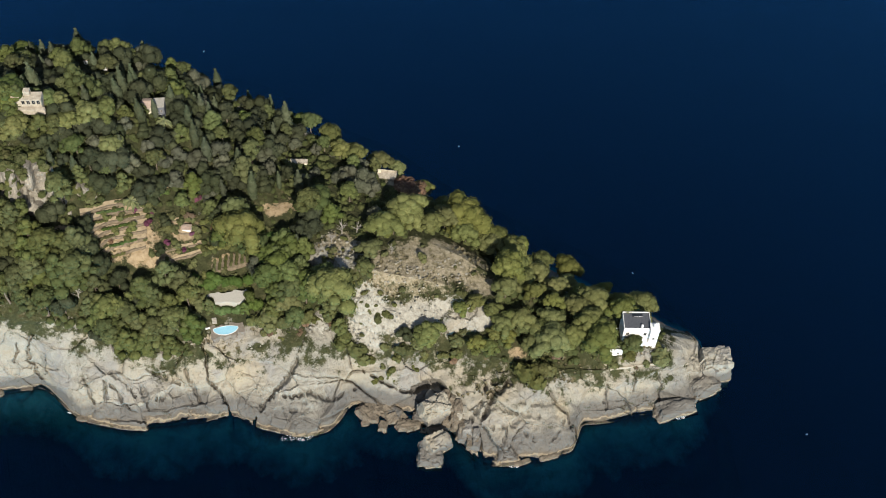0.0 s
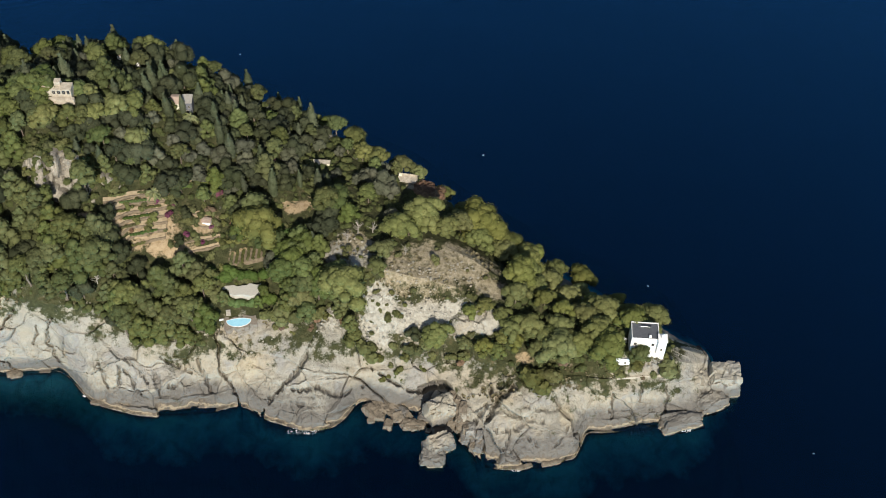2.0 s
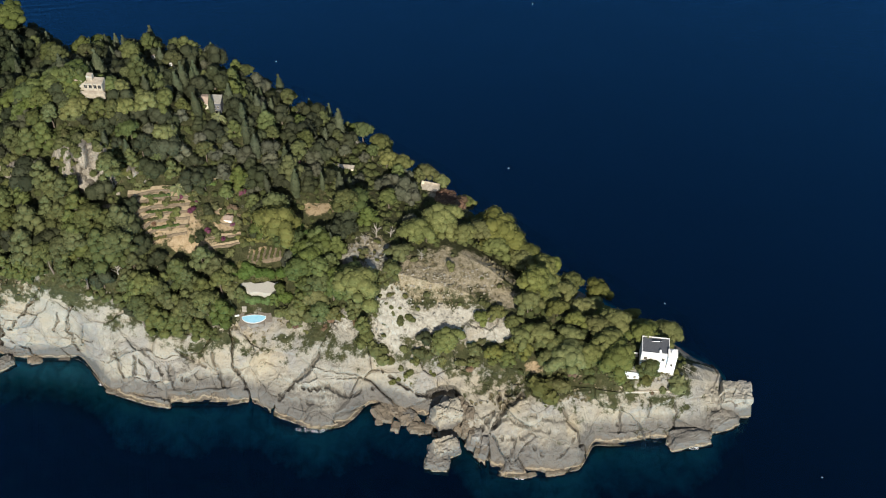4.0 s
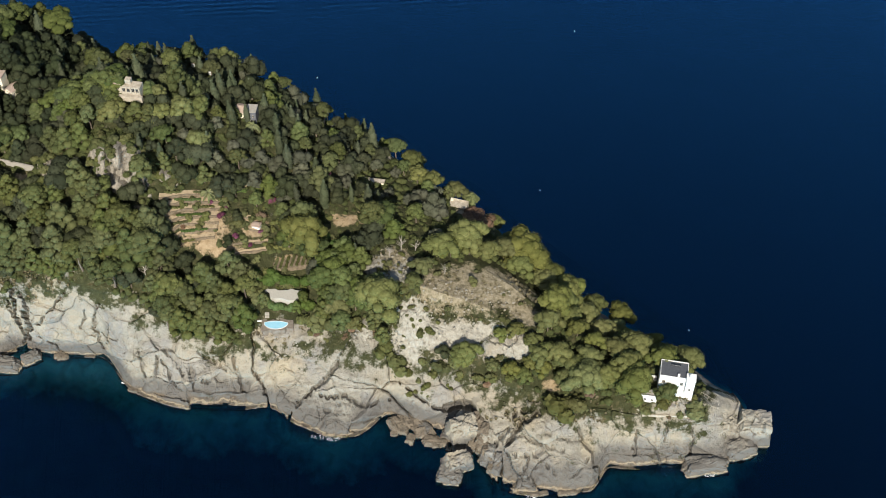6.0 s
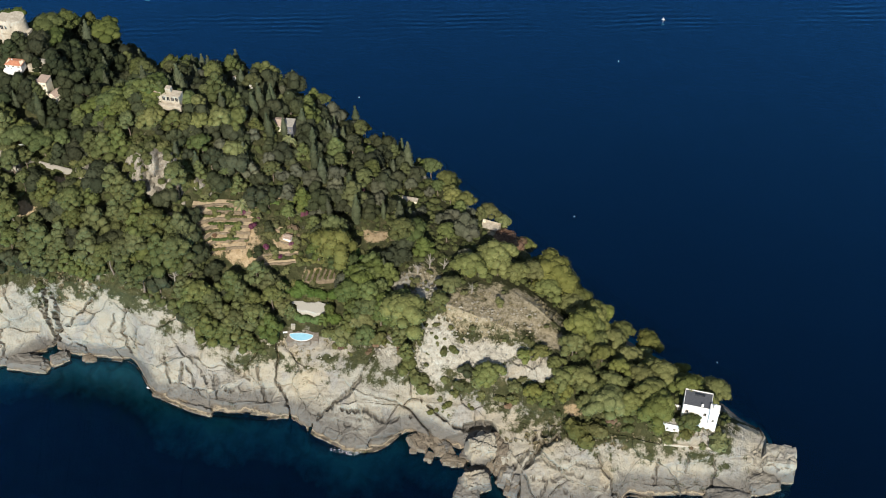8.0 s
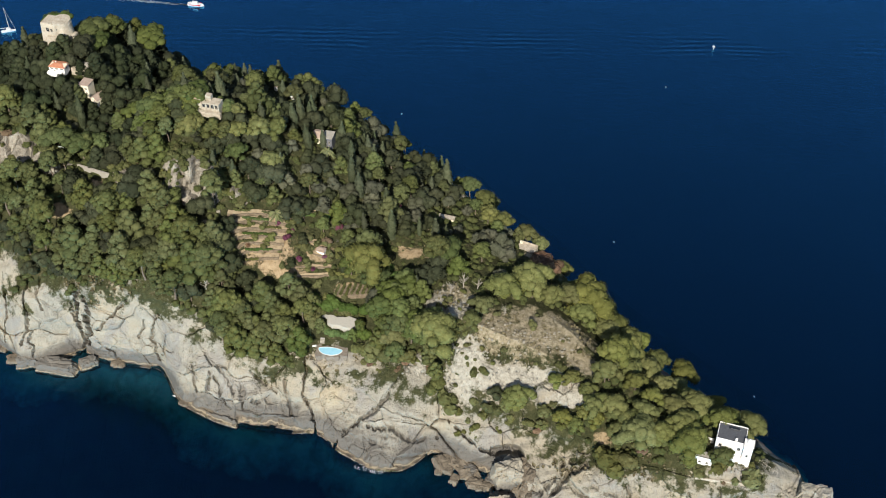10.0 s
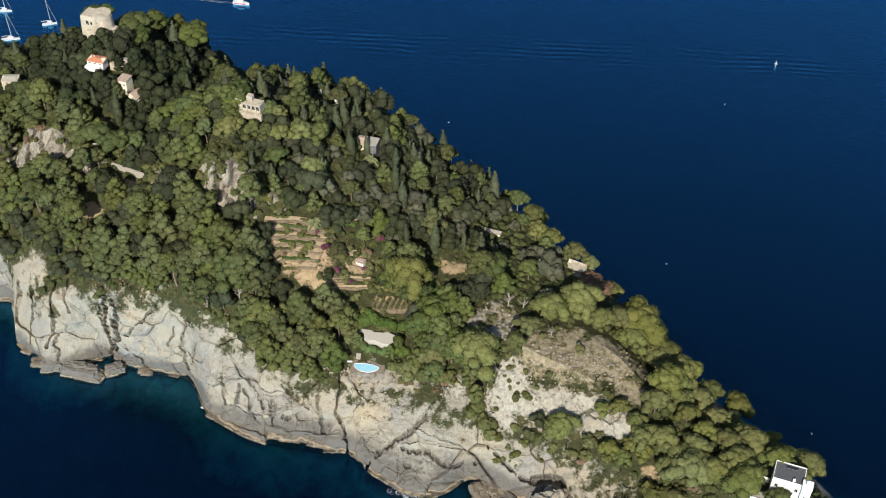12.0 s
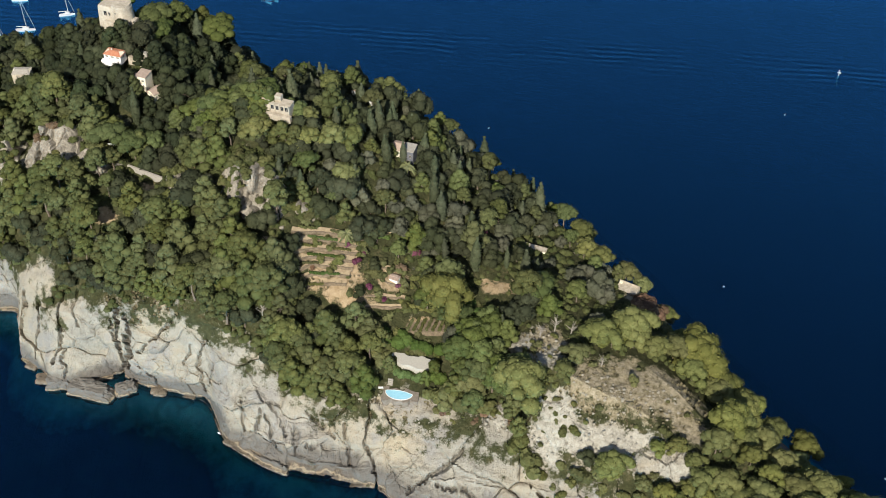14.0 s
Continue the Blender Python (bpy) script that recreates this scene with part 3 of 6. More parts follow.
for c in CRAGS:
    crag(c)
rng = random.Random(5)
for i in range(44):
    x = rng.uniform(-17, 19)
    y = -40 - (x + 17) * 0.42 + rng.uniform(-4, 6)
    r = rng.uniform(0.9, 2.9)
    rock((x, y, r * 0.1), (r * 1.3, r, r * 0.8), 20 + i, "brown boulder among the shore rocks", rng.uniform(0, 180), (rng.uniform(-15, 15), rng.uniform(-15, 15)), 6, 0.6, "shore boulders", M_BROWN if i % 4 else None)
for i in range(46):
    u = rng.random()
    x, y = 12 + 12 * u + rng.uniform(-2, 3.5), -44 - 20 * u + rng.uniform(-2, 6)
    r = rng.uniform(0.8, 2.3)
    rock((x, y, max(0.0, float(height(x, y))) + 0.1), (r * 0.9, r * 1.4, r * 0.9), 120 + i, "brown broken rock in the gully beside the slab", rng.uniform(-40, 0), (rng.uniform(-20, 20), rng.uniform(-15, 15)), 5, 0.6, "gully rocks", M_BROWN if i % 3 else None)
for i in range(16):
    x = rng.choice([rng.uniform(-135, -30), rng.uniform(22, 118), rng.uniform(-225, -140)])
    y = float(knots(x)[0][0]) - rng.uniform(-1.0, 1.6)
    r = rng.uniform(0.7, 1.8)
    rock((x, y, 0.0), (r * 1.8, r, r * 0.7), 60 + i, "small wet rock at the waterline", rng.uniform(-20, 20), (0, 0), 5, 0.55, "waterline rocks", M_BROWN)


# ---- trees and shrubs ----
def leaf_cloud(rnd, clumps, count, leaf, core=0.95, flat=0.15):
    """Leaves over a set of balls (x, y, z, r, squash), with a dense heart in each ball: verts and faces."""
    verts, faces = [], []
    area = [r * r for _, _, _, r, _ in clumps]
    for (cx, cy, cz, r, sq) in clumps:
        base = len(verts)
        rings, seg = 6, 9
        for i in range(rings + 1):
            th = math.pi * i / rings
            for j in range(seg):
                ph = 2 * math.pi * (j + 0.5 * (i % 2)) / seg
                rr = r * core * rnd.uniform(0.86, 1.06)
                verts.append((cx + rr * math.sin(th) * math.cos(ph), cy + rr * math.sin(th) * math.sin(ph), cz + rr * sq * math.cos(th)))
        for i in range(rings):
            for j in range(seg):
                a, b = base + i * seg + j, base + i * seg + (j + 1) % seg
                faces.append((a, a + seg, b + seg, b))
    for (cx, cy, cz, r, sq), w in zip(clumps, area):
        for _ in range(int(count * w / sum(area))):
            z = rnd.uniform(-0.45, 1.0)
            ph = rnd.uniform(0, 2 * math.pi)
            h = math.sqrt(max(0.0, 1 - z * z))
            nrm = Vector((h * math.cos(ph), h * math.sin(ph), z))
            at = Vector((cx, cy, cz)) + Vector((nrm.x, nrm.y, nrm.z * sq)) * r * rnd.uniform(0.86, 1.16)
            up = (nrm + Vector((rnd.gauss(0, 0.27), rnd.gauss(0, 0.27), rnd.gauss(0, 0.27) + flat))).normalized()
            side = up.orthogonal().normalized()
            side.rotate(Matrix.Rotation(rnd.uniform(0, 6.28), 3, up))
            other = up.cross(side)
            s = leaf * rnd.uniform(0.6, 1.35)
            base = len(verts)
            verts += [at + side * s, at + other * s * 0.62, at - side * s * 0.9, at - other * s * 0.62]
            faces.append((base, base + 1, base + 2, base + 3))
    return verts, faces


def limb(verts, faces, a, b, ra, rb, seg=6):
    a, b = Vector(a), Vector(b)
    way = (b - a).normalized()
    u = way.orthogonal().normalized()
    w = way.cross(u)
    base = len(verts)
    for c, r in ((a, ra), (b, rb)):
        verts += [c + (u * math.cos(6.2832 * k / seg) + w * math.sin(6.2832 * k / seg)) * r for k in range(seg)]
    for k in range(seg):
        faces.append((base + k, base + (k + 1) % seg, base + seg + (k + 1) % seg, base + seg + k))


def trunk_mesh(rnd, height, radius, clumps, lean=0.3):
    verts, faces = [], []
    bend = Vector((rnd.uniform(-lean, lean), rnd.uniform(-lean, lean), height * 0.5))
    top = Vector((rnd.uniform(-lean, lean), rnd.uniform(-lean, lean), height))
    limb(verts, faces, (0, 0, -1.5), bend, radius * 1.25, radius * 0.85)
    limb(verts, faces, bend, top, radius * 0.85, radius * 0.45)
    # Limbs grow out of the trunk's top ring.
    ring = list(range(len(verts) - 6, len(verts)))
    for k in range(6):
        faces[-6 + k] = (6 + k, 6 + (k + 1) % 6, ring[(k + 1) % 6], ring[k])
    for cx, cy, cz, r, _ in clumps[:6]:
        base = len(verts)
        tip = Vector((cx * 0.8, cy * 0.8, cz - r * 0.2))
        verts += [tip + Vector((math.cos(k * 1.0472), math.sin(k * 1.0472), 0)) * radius * 0.16 for k in range(6)]
        faces += [(ring[k], ring[(k + 1) % 6], base + (k + 1) % 6, base + k) for k in range(6)]
    return verts, faces


def pine_clumps(rnd, height, spread, umbrella=False):
    """A broad dome of foliage pads with an uneven rim and a few gaps."""
    low, n = height * (0.70 if umbrella else 0.40), 26
    p, q = rnd.uniform(0, 6.283), rnd.uniform(0, 6.283)
    ox, oy = rnd.uniform(-0.15, 0.15) * spread, rnd.uniform(-0.15, 0.15) * spread
    clumps = []
    for i in range(n):
        if i > 4 and rnd.random() < 0.1:
            continue
        a = i * 2.4 + rnd.uniform(-0.3, 0.3)
        reach = spread * (0.82 + 0.2 * math.sin(2 * a + p) + 0.12 * math.sin(3 * a + q))
        d = math.sqrt((i + 0.4) / n) * rnd.uniform(0.88, 1.08)
        z = low + (height - low) * math.sqrt(max(0.0, 1 - (0.93 * min(1.0, d)) ** 2)) * rnd.uniform(0.90, 1.02)
        clumps.append((ox + reach * d * math.cos(a), oy + reach * d * math.sin(a), z, spread * rnd.uniform(0.27, 0.42), 0.62))
    return clumps


def tier_clumps(rnd, height, spread):
    """A tall ragged crown of stacked, flattened boughs that narrows upwards."""
    clumps, n = [], 24
    for i in range(n):
        u = i / (n - 1)
        d = spread * (1 - u) ** 0.55 * rnd.uniform(0.35, 0.95)
        a = i * 2.4 + rnd.uniform(-0.5, 0.5)
        clumps.append((d * math.cos(a), d * math.sin(a), height * (0.27 + 0.70 * u) - 0.12 * d, spread * rnd.uniform(0.32, 0.50) * (1 - 0.35 * u), 0.62))
    return clumps


def oak_clumps(rnd, height, spread):
    return [(d * math.cos(a), d * math.sin(a), height * rnd.uniform(0.35, 0.8) * (1.05 - 0.45 * (d / spread) ** 2), spread * rnd.uniform(0.42, 0.58), 0.9)
            for a, d in ((rnd.uniform(0, 6.283), spread * 0.85 * math.sqrt(rnd.uniform(0, 1))) for _ in range(11))]


def cypress_clumps(rnd, height, spread):
    out = []
    for i in range(9):
        u = i / 8
        r = spread * (0.55 + 0.6 * math.sin(math.pi * min(1, u * 0.9 + 0.18))) * (1.0 if u < 0.75 else 1.9 - 1.2 * u)
        out.append((rnd.uniform(-0.15, 0.15), rnd.uniform(-0.15, 0.15), height * (0.08 + 0.88 * u), max(0.35, r), 1.5))
    return out


def tree(name, rnd, kind, height, spread, leaf_mat, label, count=620, leaf=0.44, bark=None):
    clumps = {"tier": tier_clumps, "pine": pine_clumps, "oak": oak_clumps, "cypress": cypress_clumps}.get(kind, pine_clumps)(rnd, height, spread) if kind != "umbrella" else pine_clumps(rnd, height, spread, True)
    ob = thing(name, (0, 0, 0), label, "tree")
    part("trunk", mesh_of("trunk", *trunk_mesh(rnd, height * 0.6, 0.18 + height * 0.012, clumps), bark or M_BARK), None, ob)
    part("crown", mesh_of("crown", *leaf_cloud(rnd, clumps, count, leaf), leaf_mat, True), None, ob)
    return ob


def shrub(name, rnd, height, spread, leaf_mat, label, count=170, leaf=0.4):
    clumps = [(rnd.uniform(-1, 1) * spread * 0.55, rnd.uniform(-1, 1) * spread * 0.55, height * rnd.uniform(0.25, 0.6), spread * rnd.uniform(0.4, 0.6), 0.8) for _ in range(5)]
    ob = thing(name, (0, 0, 0), label, "shrub")
    verts, faces = [], []
    for cx, cy, cz, r, _ in clumps:
        limb(verts, faces, (0, 0, -0.6), (cx * 0.8, cy * 0.8, cz), 0.10, 0.05, 5)
    part("stem", mesh_of("stem", verts, faces, M_BARK), None, ob)
    part("foliage", mesh_of("foliage", *leaf_cloud(rnd, clumps, count, leaf), leaf_mat), None, ob)
    return ob


class Kind:
    """Variants of one kind of plant: the first use of each stands where it was built, later ones are copies."""

    def __init__(self, group, variants):
        self.group, self.variants, self.used, self.count = group, variants, [False] * len(variants), 0

    def put(self, rnd, x, y, z, scale):
        i = self.count % len(self.variants)
        self.count += 1
        m = pose(x, y, z, rnd.uniform(-4, 4), rnd.uniform(-4, 4), rnd.uniform(0, 360)) @ Matrix.Diagonal((scale, scale, scale * rnd.uniform(0.9, 1.12), 1))
        ob = self.variants[i]
        if self.used[i]:
            return copy_thing(ob, m @ Matrix.Diagonal((1 / ob.scale.x, 1 / ob.scale.y, 1 / ob.scale.z, 1)))
        self.used[i] = True
        ob["group"] = self.group
        ob.matrix_basis = m
        return ob


r1 = random.Random(11)
K = {
    "pine": Kind("pines of the point", [tree("pine_tree", r1, "pine", r1.uniform(13, 15.5), r1.uniform(6.6, 9.0), M_PINE, "tall Aleppo pine with a rounded olive-green crown", 2100) for _ in range(5)]),
    "wood": Kind("pines of the wood", [tree("wood_pine", r1, "tier" if _ % 3 else "pine", r1.uniform(12, 15), r1.uniform(4.4, 5.4), M_WOOD, "green pine in the dense coastal wood", 1000) for _ in range(5)]),
    "grove": Kind("garden trees", [tree("garden_tree", r1, "tier" if _ % 2 else "pine", r1.uniform(10, 13), r1.uniform(4.4, 5.4), M_GROVE, "fresh green tree near the villa garden", 1000) for _ in range(4)]),
    "oak": Kind("holm oaks", [tree("holm_oak", r1, "oak", r1.uniform(9, 12), r1.uniform(4.2, 5.4), M_OAK, "dark evergreen oak with a dense crown", 950) for _ in range(5)]),
    "laurel": Kind("laurels of the castle hill", [tree("laurel_tree", r1, "oak" if _ % 2 else "tier", r1.uniform(9, 12), r1.uniform(3.8, 5.0), M_DARKENED, "evergreen tree below the castle, leaves darkened in place of shade", 950) for _ in range(4)]),
    "olive": Kind("olive trees", [tree("olive_tree", r1, "oak", r1.uniform(7, 9), r1.uniform(3.2, 4.2), M_OLIVE, "grey-green olive tree on the slope", 700) for _ in range(3)]),
    "cypress": Kind("cypresses", [tree("cypress_tree", r1, "cypress", r1.uniform(13, 17), r1.uniform(1.6, 2.1), M_CYPRESS, "slender dark cypress on the hill", 560, 0.4) for _ in range(3)]),
    "umbrella": Kind("stone pines", [tree("stone_pine", r1, "umbrella", r1.uniform(12, 14), r1.uniform(6.5, 8), M_GROVE, "stone pine with a flat bright green umbrella crown", 1000) for _ in range(3)]),
    "shrub": Kind("shrubs", [shrub("shrub", r1, r1.uniform(1.6, 2.6), r1.uniform(1.5, 2.1), M_SHRUB, "round evergreen shrub on rocky ground") for _ in range(4)]),
    "bloom": Kind("flowering bushes", [shrub("flowering_bush", r1, 2.2, 1.9, M_BLOOM, "purple bougainvillea bush in blossom") for _ in range(2)]),
    "rust": Kind("russet shrubs", [shrub("russet_shrub", r1, 2.2, 2.0, M_RUST, "reddish brown shrub on the slope") for _ in range(2)]),
}

TABLE = np.stack(knots(np.arange(-330, 125, 0.5))[0], 1)
NO_TREES = [(-131, 54, 14, 11), (-159, 54, 8, 8), (-215, 67, 14, 13), (-240, 64, 11, 11), (-72, 28, 9, 6), (40, -22, 10, 12), (-196, 63, 9, 5), (-81, 90, 8, 8), (-74, 40, 12, 11), (-40, 38, 12, 9), (122, -38, 19, 15), (-110, 45, 6, 8)] + BARE + DRY + TILLED + [(-36, 37, 10, 6), (-74, 37, 9, 9), (20, 58, 15, 11), (22, 44, 12, 9), (-27, 71, 9, 6), (18, -3, 27, 14), (-8, -8, 9, 14), (-62, 10, 16, 12), (-61, 4, 14, 10), (-124.5, 76, 6, 4), (-184, 97, 7, 4), (-199, 105, 6, 4), (-203, 126, 8, 6), (-77, 88, 7, 6),
                                  (94, -40, 11, 8), (14, 62, 6, 4), (-27, 76, 7, 3), (-189, 66, 6, 5), (-100, 38, 16, 12), (-97, 26, 15, 7), (-78, 30, 12, 7), (-17, 18, 12, 12), (22, 56, 12, 12), (-173, 56, 11, 5), (-24, 70, 9, 6), (-14, 22, 14, 11)]


def pick(rnd, x, y):
    d = y - float(TABLE[int((x + 330) * 2)][3])
    if x > 36 or (x > -22 and y < 30):
        return "pine"
    if x < -160 and d > -40:
        return rnd.choices(["laurel", "oak", "wood", "cypress", "olive"], (70, 14, 4, 9, 3))[0]
    if d > -34 and x < -20:
        return rnd.choices(["oak", "cypress", "wood", "grove", "olive"], (44, 15, 17, 6, 18))[0]
    if x < -80:
        return rnd.choices(["wood", "oak", "pine"], (74, 26, 0))[0]
    return rnd.choices(["grove", "wood", "pine", "olive"], (60, 12, 16, 12))[0]


def plant_woods():
    rnd = random.Random(3)
    taken = {}
    count = 0
    for _ in range(30000):
        x, y = rnd.uniform(-300, 122), rnd.uniform(-56, 215)
        ys = TABLE[int((x + 330) * 2)]
        if y < float(ys[1]) + (-3 if -114 < x < -84 else 5.5 if 20 < x < 80 else 0.5) or y > float(ys[5]) - 3 or inside(x, y, NO_TREES, 1.5) > 0:
            continue
        hidden = y > float(ys[4])
        hill = x < -20 and y > float(ys[3]) - 34
        gap = 9.0 if hidden else 4.9 if hill else 5.3 if x < -20 else 8.0 if x > 48 else 9.4
        cell = (int(x // 10), int(y // 10))
        if any((x - a) ** 2 + (y - b) ** 2 < gap * gap for i in (-1, 0, 1) for j in (-1, 0, 1) for a, b in taken.get((cell[0] + i, cell[1] + j), ())):
            continue
        taken.setdefault(cell, []).append((x, y))
        kind = pick(rnd, x, y)
        edge = min(1.0, 0.8 + (y - float(ys[1])) / 30)
        K[kind].put(rnd, x, y, float(height(x, y)) - 0.4, rnd.choice((0.7, 0.85, 0.95, 1.05, 1.15, 1.3)) * rnd.uniform(0.93, 1.07) * edge * (0.9 if hill else 0.80 if x > 84 else 0.78 if x > 48 else 0.7 if x > -20 and y > 45 else 0.6 if x > -5 and y < -14 else 1.0))
        count += 1
    return count


plant_woods()
SOLO = [("grove", -168, 83, 0.9), ("umbrella", -158, 84, 0.8), ("umbrella", -149, 81, 0.8), ("grove", -140, 80, 1.0), ("umbrella", -131, 84, 0.8), ("umbrella", -132.5, 76, 0.62), ("wood", -130, 73.5, 0.62), ("grove", -121.5, 85.5, 0.75), ("wood", -188, 92, 0.75), ("laurel", -183, 89.5, 0.7), ("laurel", -195, 98, 0.75), ("laurel", -176, 90, 0.7), ("grove", -118, 82, 0.8), ("grove", -128, 71.5, 0.6), ("wood", -121, 72, 0.55), ("pine", -131, 69, 0.7), ("pine", -114, 73, 0.75), ("pine", -105, 78, 0.8), ("pine", -97, 82, 0.7), ("pine", -98, 67, 0.7), ("grove", -172, 69, 1.0), ("grove", -159, 67, 1.0),
        ("pine", 2, 73, 0.62), ("pine", 13, 71, 0.62), ("pine", 20, 67, 0.55), ("pine", 31, 60, 0.5), ("pine", 17, 27, 0.72), ("pine", 34, 33, 0.65), ("pine", 47, 26, 0.75), ("olive", 3, 55, 1.3), ("olive", -2, 60, 1.3), ("pine", 34, -17, 0.5), ("pine", 27, -18, 0.45), ("pine", 42, -27, 0.6), ("pine", 13, -25.5, 0.42), ("pine", 31, -31, 0.5), ("oak", 4, -21, 0.6), ("pine", 23, -28, 0.42), ("pine", 36, -34, 0.45), ("pine", 40, -20, 0.42), ("pine", 46, -24, 0.5), ("pine", 44, -32, 0.5), ("pine", 38, -29, 0.4), ("pine", 47, -14, 0.7),
        ("oak", -81, 41, 0.5), ("grove", -73.5, 48, 0.7), ("oak", -61, 43, 0.7), ("oak", -60, 33, 0.95), ("oak", -111, 35, 0.75), ("oak", -109, 22, 1.0), ("oak", -85, 29.5, 0.45), ("cypress", -64, 52, 0.45), ("olive", -62, 55, 0.8), ("olive", -68, 60, 0.9),
        ("pine", 9, 24, 0.66), ("pine", 25, 24, 0.66), ("pine", 39, 20, 0.72), ("pine", 48, 16, 0.85), ("umbrella", -23, 39, 1.0), ("pine", 29, 60, 0.45), ("pine", -3, 13, 0.55), ("pine", -7, 4, 0.5),
        ("umbrella", -212, 140, 1.0), ("umbrella", -188, 127, 0.85), ("laurel", -181, 122, 0.95), ("laurel", -207, 117.5, 0.75), ("laurel", -201, 117, 0.7), ("laurel", -212, 121, 0.9), ("oak", -124, 71.5, 0.5), ("wood", -117, 74, 0.6), ("umbrella", -190, 70, 0.9), ("umbrella", -180, 66, 0.85), ("umbrella", -139, 86, 0.8),
        ("umbrella", -122, 84, 0.5), ("cypress", -84, 84, 1.0), ("cypress", -66, 86, 1.0), ("cypress", -117, 30, 0.7), ("cypress", -112, 56, 0.9), ("cypress", -120, 57, 0.8), ("wood", -131, 69, 0.8), ("wood", -116, 70, 0.8), ("oak", -124, 66, 0.6), ("pine", -132, 81, 0.7), ("pine", -116, 82, 0.6), ("wood", -128.5, 72, 0.55), ("oak", -120, 71.5, 0.45), ("wood", -77, 9, 0.9), ("wood", -74, 14, 0.8), ("olive", 6, 70, 0.6), ("olive", 2, 68, 0.9), ("olive", 31, 60, 0.75), ("olive", -4, 62, 1.0), ("grove", 0, 76, 0.6), ("olive", 9, 74, 0.6), ("grove", -10, 82, 0.7), ("umbrella", -172, 150, 1.1), ("oak", -165, 144, 1.2), ("wood", -180, 156, 1.25), ("wood", -187, 146, 1.2), ("wood", -160, 140, 0.9), ("umbrella", -194, 136, 1.1), ("oak", -205, 116, 0.7), ("oak", -198, 118, 0.75), ("oak", -211, 119, 0.8), ("oak", -192, 100, 0.6), ("oak", -203, 97, 0.7), ("cypress", -190, 90, 0.6), ("cypress", -72, 98, 1.0), ("cypress", -60, 96, 1.0), ("cypress", -90, 100, 1.0)]
SOLO += [("umbrella", -117.5, 82, 0.42), ("umbrella", -134, 80, 0.6), ("grove", -127, 75.5, 0.45), ("wood", -121.5, 75, 0.42), ("umbrella", -124, 86, 0.5), ("wood", -84, 89, 0.5), ("cypress", -79, 89, 0.75), ("grove", -53, 7.5, 0.5), ("grove", -56, 4, 0.5), ("wood", -70, 7, 0.55)]
SOLO += [("cypress", -87 + dx, 103 + dy, size) for dx, dy, size in ((0, 0, 0.9), (8, 6, 0.8), (16, 14, 0.7), (-14, 13, 0.85), (-25, 18, 0.7), (-34, 12, 0.75), (-30, 22, 0.8), (24, -2, 0.7))]
SOLO += [("laurel", -184, 20, 0.8), ("wood", -188, 26, 0.9), ("wood", -196, 35, 0.9), ("wood", -180, 19, 0.75), ("oak", -175, 17, 0.6), ("wood", -168, 20, 0.8), ("wood", -192, 31, 0.9), ("wood", -202, 40, 0.9), ("olive", -185, 30, 1.0), ("wood", -150, 15, 0.75), ("wood", -138, 12, 0.8)]
r4 = random.Random(21)
GROVES = [("wood", -97, 3, 15, 10, 22, 1.1), ("grove", -34, 10, 13, 14, 20, 1.1), ("wood", -22, -6, 7, 7, 5, 0.8), ("wood", -128, 22, 16, 12, 14, 1.15), ("pine", 70, -33, 22, 6, 7, 0.6), ("grove", -150, 82, 18, 5, 9, 0.95)]
for kind, cx, cy, rx, ry, n, size in GROVES:
    for _ in range(n):
        a, d = r4.uniform(0, 6.283), math.sqrt(r4.uniform(0, 1))
        x, y = cx + rx * d * math.cos(a), cy + ry * d * math.sin(a)
        if inside(x, y, [(94, -40, 11, 8), (-62, -2, 12, 8), (-61, 11, 12, 8), (-15, 17, 12, 12)], 1.5) < 0:
            K[kind].put(r4, x, y, float(height(x, y)) - 0.4, size * r4.uniform(0.75, 1.1))
for kind, x, y, size in SOLO:
    K[kind].put(r4, x, y, float(height(x, y)) - 0.4, size)


def plant_shrubs():
    rnd = random.Random(8)
    spots = [(22, -29, 36, 5, 36), (-14, -4, 12, 14, 18), (12, 2, 34, 16, 20), (-95, 38, 20, 14, 18), (-75, 42, 10, 9, 14), (-30, 46, 14, 7, 10),
             (96, -48, 18, 4, 9), (-40, -6, 12, 5, 14), (-16, 18, 10, 9, 9), (30, 60, 6, 8, 6), (55, -41, 12, 3, 10), (-70, 12, 10, 6, 8)]
    for cx, cy, rx, ry, n in spots:
        for _ in range(n):
            a, d = rnd.uniform(0, 6.283), math.sqrt(rnd.uniform(0, 1))
            x, y = cx + rx * d * math.cos(a), cy + ry * d * math.sin(a)
            if abs(x + 64) < 8 and -6 < y < 5:
                continue
            K["rust" if rnd.random() < 0.07 else "shrub"].put(rnd, x, y, float(height(x, y)) - 0.2, rnd.uniform(0.45, 1.25))


plant_shrubs()


# Bushes hang on the crags.
r6 = random.Random(14)
for c in CRAGS:
    for _ in range(int((c[1] - c[0]) * 0.8)):
        x, y = r6.uniform(c[0], c[1]), c[2] + (c[3] - c[2]) * r6.uniform(0.12, 1.0)
        K["rust" if r6.random() < 0.08 else "shrub"].put(r6, x, y, float(height(x, y)) + swell(x, y, c) - 0.9, r6.uniform(0.5, 1.6))


